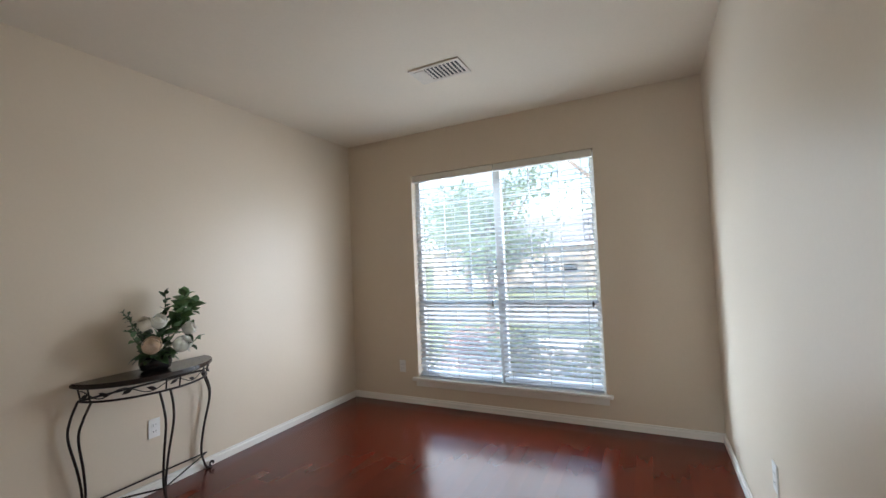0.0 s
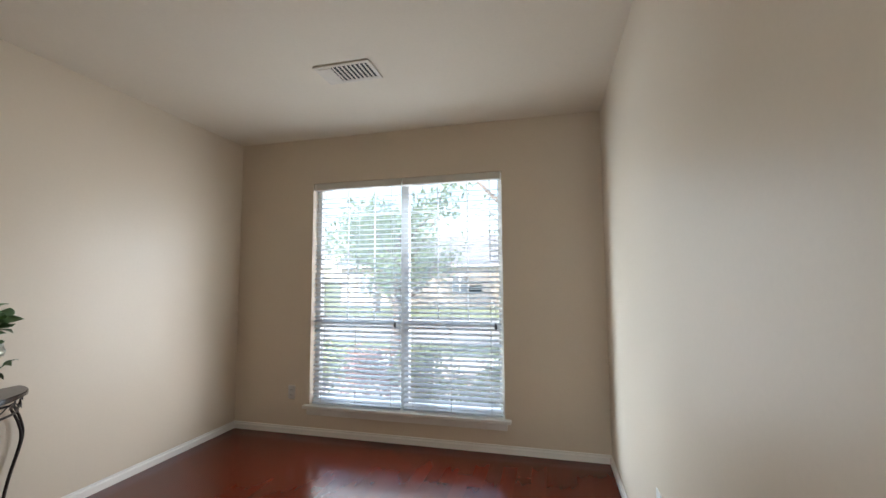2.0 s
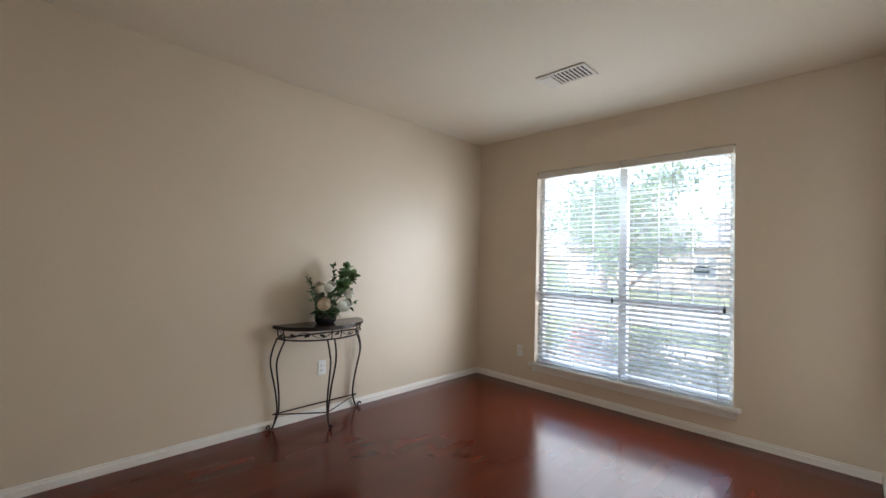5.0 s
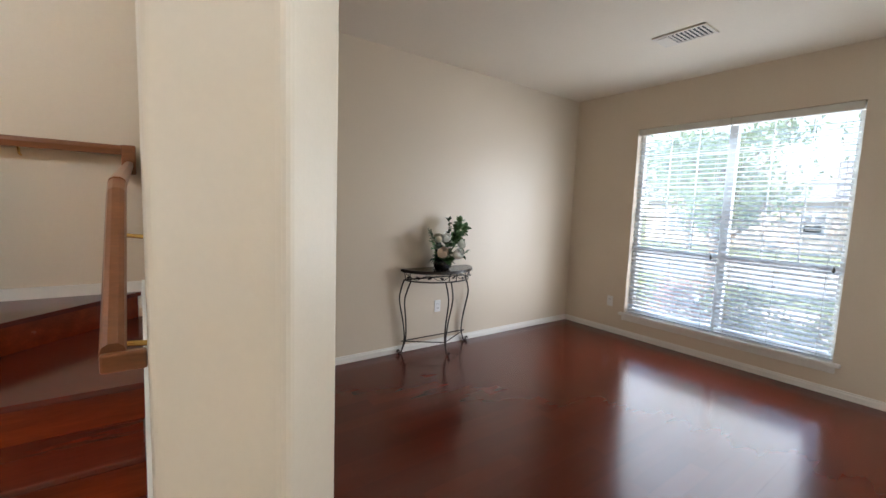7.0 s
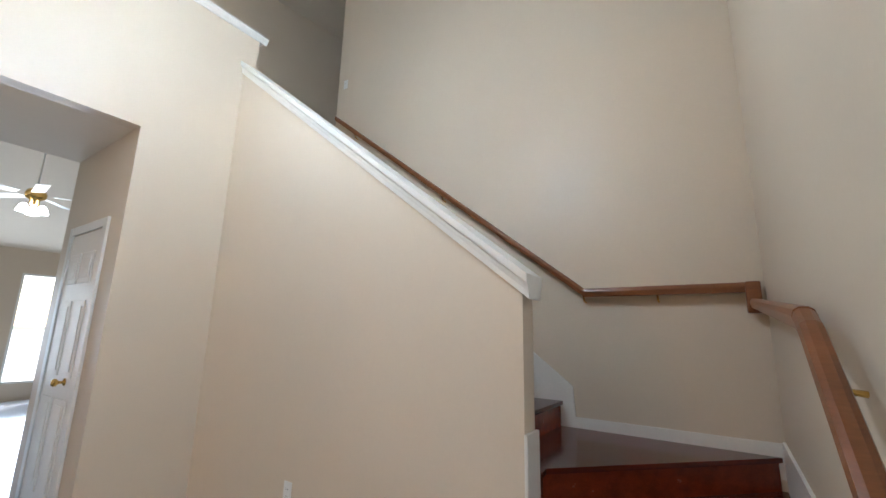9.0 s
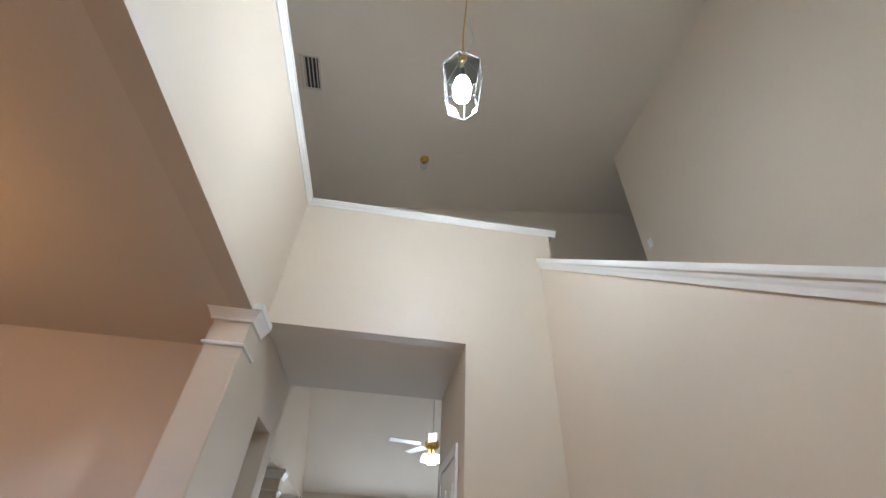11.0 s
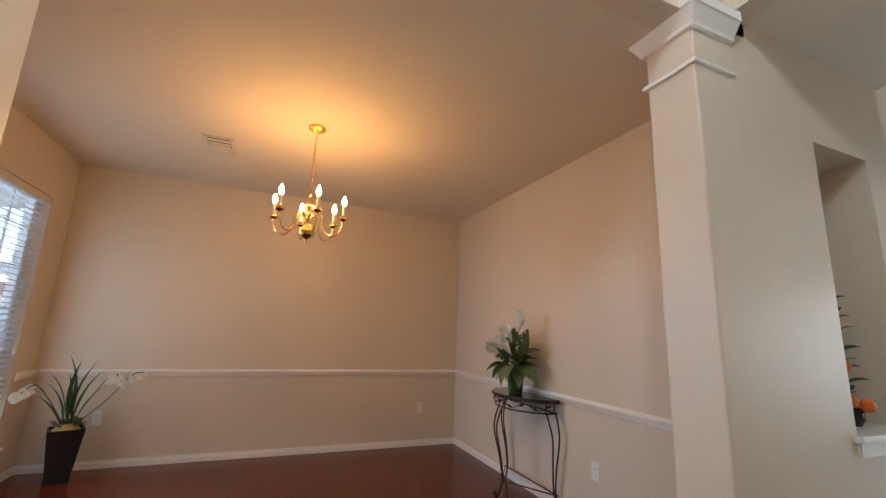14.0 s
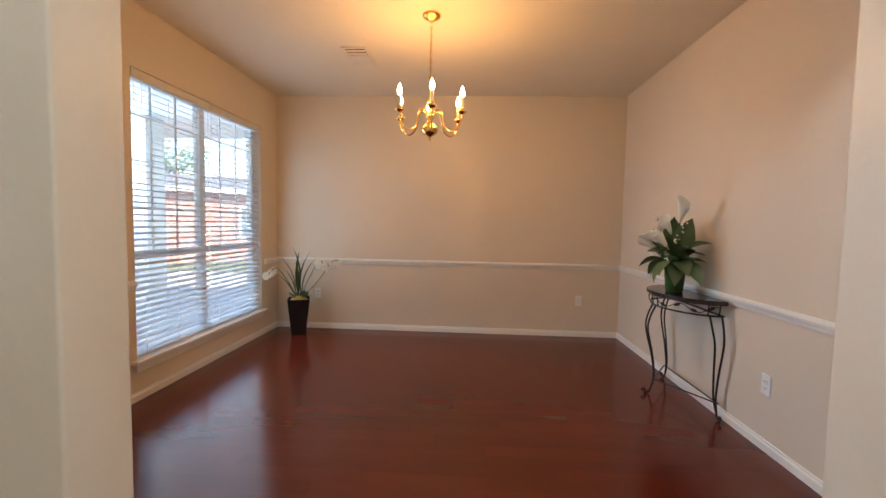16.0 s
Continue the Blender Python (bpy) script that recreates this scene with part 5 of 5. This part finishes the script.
for at in ((-0.04, 0.06, 0.12), (-0.07, -0.02, 0.10), (-0.03, 0.05, 0.28), (0.0, 0.08, 0.16)):
    part("orange_fruit", Mesh().lathe([(0.004, -0.034), (0.026, -0.022), (0.034, 0), (0.026, 0.022), (0.004, 0.032)], at[0], at[1], 12).moved(pose(0, 0, at[2])), ORANGE, np_, "small orange fruit")
mo = thing("magenta_orchid", "magenta orchid in a dark pot on the half wall ledge", "potted plant", (GX + 0.05, -6.95, 1.116))
part("pot", Mesh().lathe([(0.06, 0), (0.09, 0.04), (0.085, 0.12), (0.06, 0.15), (0.07, 0.17)], k=16), BLACKV, mo)
part("stem", Mesh().tube([(0, 0, 0.15), (0.02, 0.02, 0.35), (0, 0, 0.52)], 0.005, 5), STEM, mo)
OM = orchid_mesh("orchid_bloom", 0.075, MAGENTA)
for at in ((0, -0.08, 0.5), (-0.02, 0.07, 0.52), (0, 0.0, 0.42), (0.02, -0.12, 0.56), (0.02, 0.12, 0.58), (0, 0.02, 0.55)):
    part("orchid_bloom", OM, MAGENTA, mo).matrix_basis = up_pose(at, (-0.7, 0.7, 0.2), 1.0, rnd.uniform(-30, 30))
for i in range(7):
    a = i * 0.9
    part("leaf", BROAD, LEAFD, mo).matrix_basis = aim((0, 0, 0.15), (math.cos(a), math.sin(a), 0.5), 0, 0.6)
br_ = thing("ledge_bowl", "small olive bowl on the half wall ledge", "bowl", (GX + 0.05, -7.55, 1.116))
part("bowl", Mesh().lathe([(0.04, 0), (0.07, 0.03), (0.09, 0.09), (0.08, 0.13), (0.05, 0.15)], k=16), paint("olive_glaze", (0.14, 0.13, 0.05), 0.4), br_)

st = thing("security_sticker", "small dark sticker on the study window glass", "sticker", (0.30, YN + 0.107, 1.32))
part("sheet", Mesh().box(-0.055, 0.055, 0, 0.001, -0.035, 0.035), STICK, st)
part("printed_band", Mesh().box(-0.048, 0.048, -0.001, 0, -0.004, 0.004), PLATE, st)


# ---- outdoors ----
structure("ground", Mesh().box(-400, 400, -400, 400, -0.6, -0.35), GRASS, "lawn and ground reaching the horizon")
structure("pavement", Mesh().box(-60, 60, 9.2, 10.4, -0.36, -0.335).box(1.6, 2.8, 1.5, 9.2, -0.36, -0.335), WALKM, "concrete front walk")
structure("driveway", Mesh().box(6.4, 12.5, 0.6, 9.2, -0.36, -0.33), WALKM, "concrete driveway beside the porch")
structure("front_bed", Mesh().box(-5.5, 1.55, 4.7, 9.15, -0.36, -0.332), BEDM, "pale stony planting bed below the study window")
# made-up pale ground, drawn far out so the great room windows look white
structure("patio", Mesh().box(-60, 60, -160, -11.1, -0.36, -0.33), WALKM, "pale concrete ground added behind the house")
structure("road", Mesh().box(-200, 200, 12.5, 20, -0.36, -0.34), ROADM, "asphalt street")
structure("porch_floor", Mesh().box(2.84, 6.2, 0.24, 3.0, -0.36, -0.16), WALKM, "concrete porch")
structure("porch_ceiling", Mesh().box(2.84, 6.6, 0.24, 2.7, 2.55, 2.68), VINYL, "white porch soffit")
pc = thing("porch_column", "white square porch column", "column", (5.3, 1.9, -0.16), kind="structure")
part("shaft", Mesh().bbox(-0.16, 0.16, -0.16, 0.16, 0.1, 2.708, 0.01), VINYL, pc)
part("base", Mesh().bbox(-0.2, 0.2, -0.2, 0.2, 0, 0.12, 0.01), VINYL, pc)


def leaf_cloud(centres, count, size, seed):
    """Small folded leaves scattered in uneven clumps, joined into one mesh."""
    g = random.Random(seed)
    vs, fs = [], []
    for _ in range(count):
        cx, cy, cz, r = centres[int(g.random() * len(centres))]
        d = Vector((g.gauss(0, 1), g.gauss(0, 1), g.gauss(0, 0.8)))
        d = d.normalized() * r * g.random() ** 0.45
        p = Vector((cx, cy, cz)) + d
        a = Vector((g.gauss(0, 1), g.gauss(0, 1), g.gauss(0, 1))).normalized()
        b = a.orthogonal().normalized()
        s = size * g.uniform(0.6, 1.4)
        o = len(vs)
        vs += [tuple(p - a * s), tuple(p + b * s * 0.5), tuple(p + a * s), tuple(p - b * s * 0.5)]
        fs += [(o, o + 1, o + 2), (o, o + 2, o + 3)]
    return Mesh().add(vs, fs)


def tree(at, height, trunk_r, spread, seed, label, leaves=5200, lean=0.0, size=0.075, crown_from=0.42):
    g = random.Random(seed)
    t = thing("tree", label, "tree", at)
    top = height * 0.62
    tr = smooth_path([(0, 0, 0), (lean * 0.3, 0.05, top * 0.4), (lean, 0, top)], 6)
    n = len(tr)
    part("trunk", Mesh().tube(tr, [trunk_r * (1.25 - 0.75 * i / (n - 1)) for i in range(n)], 9), BARK, t)
    cs = []
    for k in range(9):
        a = k * 2.4 + g.uniform(-0.3, 0.3)
        s = tr[int((0.5 + 0.5 * k / 9) * (n - 1))]
        e = s + Vector((math.cos(a) * spread * g.uniform(0.6, 1), math.sin(a) * spread * g.uniform(0.6, 1), height * g.uniform(0.12, 0.36)))
        m = (s + e) / 2 + Vector((0, 0, -0.1))
        part("limb", Mesh().tube(smooth_path([s, m, e], 5), [trunk_r * (0.5 - 0.042 * i) for i in range(11)], 6), BARK, t)
        cs += [(e.x, e.y, e.z, spread * g.uniform(0.3, 0.5)), (m.x, m.y, max(m.z, height * crown_from) + 0.3, spread * g.uniform(0.25, 0.4))]
    part("crown", leaf_cloud(cs, leaves, size, seed), TREEL, t, "loose crown of small leaves")
    return t


tree((-2.3, 9.5, -0.35), 4.4, 0.10, 1.25, 3, "leafy front yard tree with a rounded crown", 2600, 0.1, 0.06, 0.3)
tree((1.45, 8.2, -0.35), 6.5, 0.15, 2.2, 8, "street tree with a leaning forked trunk", 1300, -0.9, 0.06, 0.66)
tree((-9, 24, -0.35), 7.5, 0.2, 3.0, 12, "far green street tree", 6000, 0.2, 0.12)
tree((7, 26, -0.35), 8, 0.2, 3.2, 15, "far green street tree", 6000, 0.2, 0.12)
tree((22, 16, -0.35), 7, 0.2, 3.0, 17, "far green street tree", 5000, 0.2, 0.12)
for k, (x, y, r, mt, lab) in enumerate(((-1.3, 5.9, 0.42, REDSH, "reddish leafed shrub below the window"), (-0.45, 6.1, 0.45, SHRUB, "green shrub below the window"), (0.35, 5.9, 0.42, SHRUB, "yellow-green shrub below the window"), (1.0, 6.1, 0.42, REDSH, "reddish leafed shrub below the window"), (-2.1, 6.2, 0.5, SHRUB, "green shrub beside the house"), (4.6, 4.3, 0.45, SHRUB, "green shrub by the porch"))):
    s = thing("shrub", lab, "shrub", (x, y, -0.35))
    g = random.Random(k)
    cs = [(g.uniform(-0.35, 0.35), g.uniform(-0.3, 0.3), g.uniform(0.3, 0.8), r * g.uniform(0.4, 0.7)) for _ in range(9)]
    for c in cs[:5]:
        part("branch", Mesh().tube([(0, 0, 0), (c[0] * 0.6, c[1] * 0.6, c[2] * 0.6), c[:3]], [0.012, 0.009, 0.004], 5), BARK, s)
    part("foliage", leaf_cloud(cs, 1500, 0.032, k + 40), mt, s, "dense small leaves")


def house(at, rz, w, d, hgt, wall, label, slope=0.28):
    h = thing("house", label, "house", at, rz)
    part("wall", Mesh().box(-w / 2, w / 2, 0, d, 0, hgt), wall, h)
    part("roof", Mesh().prism([(-0.5, hgt), (d / 2, hgt + d * slope), (d + 0.5, hgt), (d + 0.5, hgt - 0.12), (-0.5, hgt - 0.12)], -w / 2 - 0.5, w / 2 + 0.5, "x"), ROOFM, h, "grey shingle roof")
    for x in (-w * 0.36, -w * 0.12, w * 0.12, w * 0.36):
        wd = part("window", Mesh().box(x - 0.6, x + 0.6, -0.05, 0.0, 0.9, 2.2), VINYL, h, "white window frame")
        for sx in (-0.29, 0.29):
            for z0, z1 in ((0.97, 1.52), (1.58, 2.13)):
                part("pane", Mesh().box(x + sx - 0.24, x + sx + 0.24, -0.056, -0.051, z0, z1), paint("house_glass", (0.10, 0.13, 0.16), 0.08), wd)
    part("fascia", Mesh().box(-w / 2 - 0.5, w / 2 + 0.5, -0.53, -0.5, hgt - 0.14, hgt + 0.02), VINYL, h)
    return h


house((-7, 30, -0.35), 0, 15, 9, 2.9, TANW, "single-storey tan house with a grey roof across the street")
house((11, 29, -0.35), 0, 15, 9, 2.9, TANW, "single-storey tan house with a grey roof across the street")
house((15.5, 8.0, -0.35), -52, 16, 9, 2.8, BRICK, "red brick house with white windows next door", 0.1)

# ---- plank floors, last ----
PLW = 0.102
PLANKS = {}


def plank_mesh(L):
    if L not in PLANKS:
        g, z0, z1 = 0.0001, -0.006, 0.028
        a, b = PLW / 2 - g, L / 2 - g
        vs = [(-a, -b, z0), (a, -b, z0), (a, b, z0), (-a, b, z0), (-a, -b, z1), (a, -b, z1), (a, b, z1), (-a, b, z1)]
        fs = [(0, 1, 5, 4), (1, 2, 6, 5), (2, 3, 7, 6), (3, 0, 4, 7), (4, 5, 6, 7), (3, 2, 1, 0)]
        PLANKS[L] = Mesh().add(vs, fs).data("plank", PLANK)
    return PLANKS[L]


def lay_planks(floor_name, x0, x1, lo, hi, seed):
    """Rows of planks along y, with staggered ends; lo and hi give each row's ends."""
    g = random.Random(seed)
    base = bpy.data.objects[floor_name]
    x = x0 + PLW / 2
    while x < x1 + PLW / 2 - 0.02:
        y, end = lo(x), hi(x)
        first = True
        while y < end - 0.01:
            L = round(g.choice((0.3, 0.5, 0.7)) if first else g.choice((0.6, 0.75, 0.9, 0.6)), 2)
            first = False
            if end - y - L < 0.15:
                L = round(end - y, 2)
            o = new("plank", plank_mesh(L))
            o.parent = base
            o.location = (x, y + L / 2, 0)
            y += L
        x += PLW


def study_start(x):
    return 0.26 if x < 0.36 else x - 0.1


lay_planks("floor_study", XW + 0.004, XE - 0.01, study_start, lambda x: YN - 0.004, 1)
lay_planks("floor_dining", DX + 0.02, DE - 0.01, lambda x: DS + 0.004, lambda x: DN - 0.004, 2)
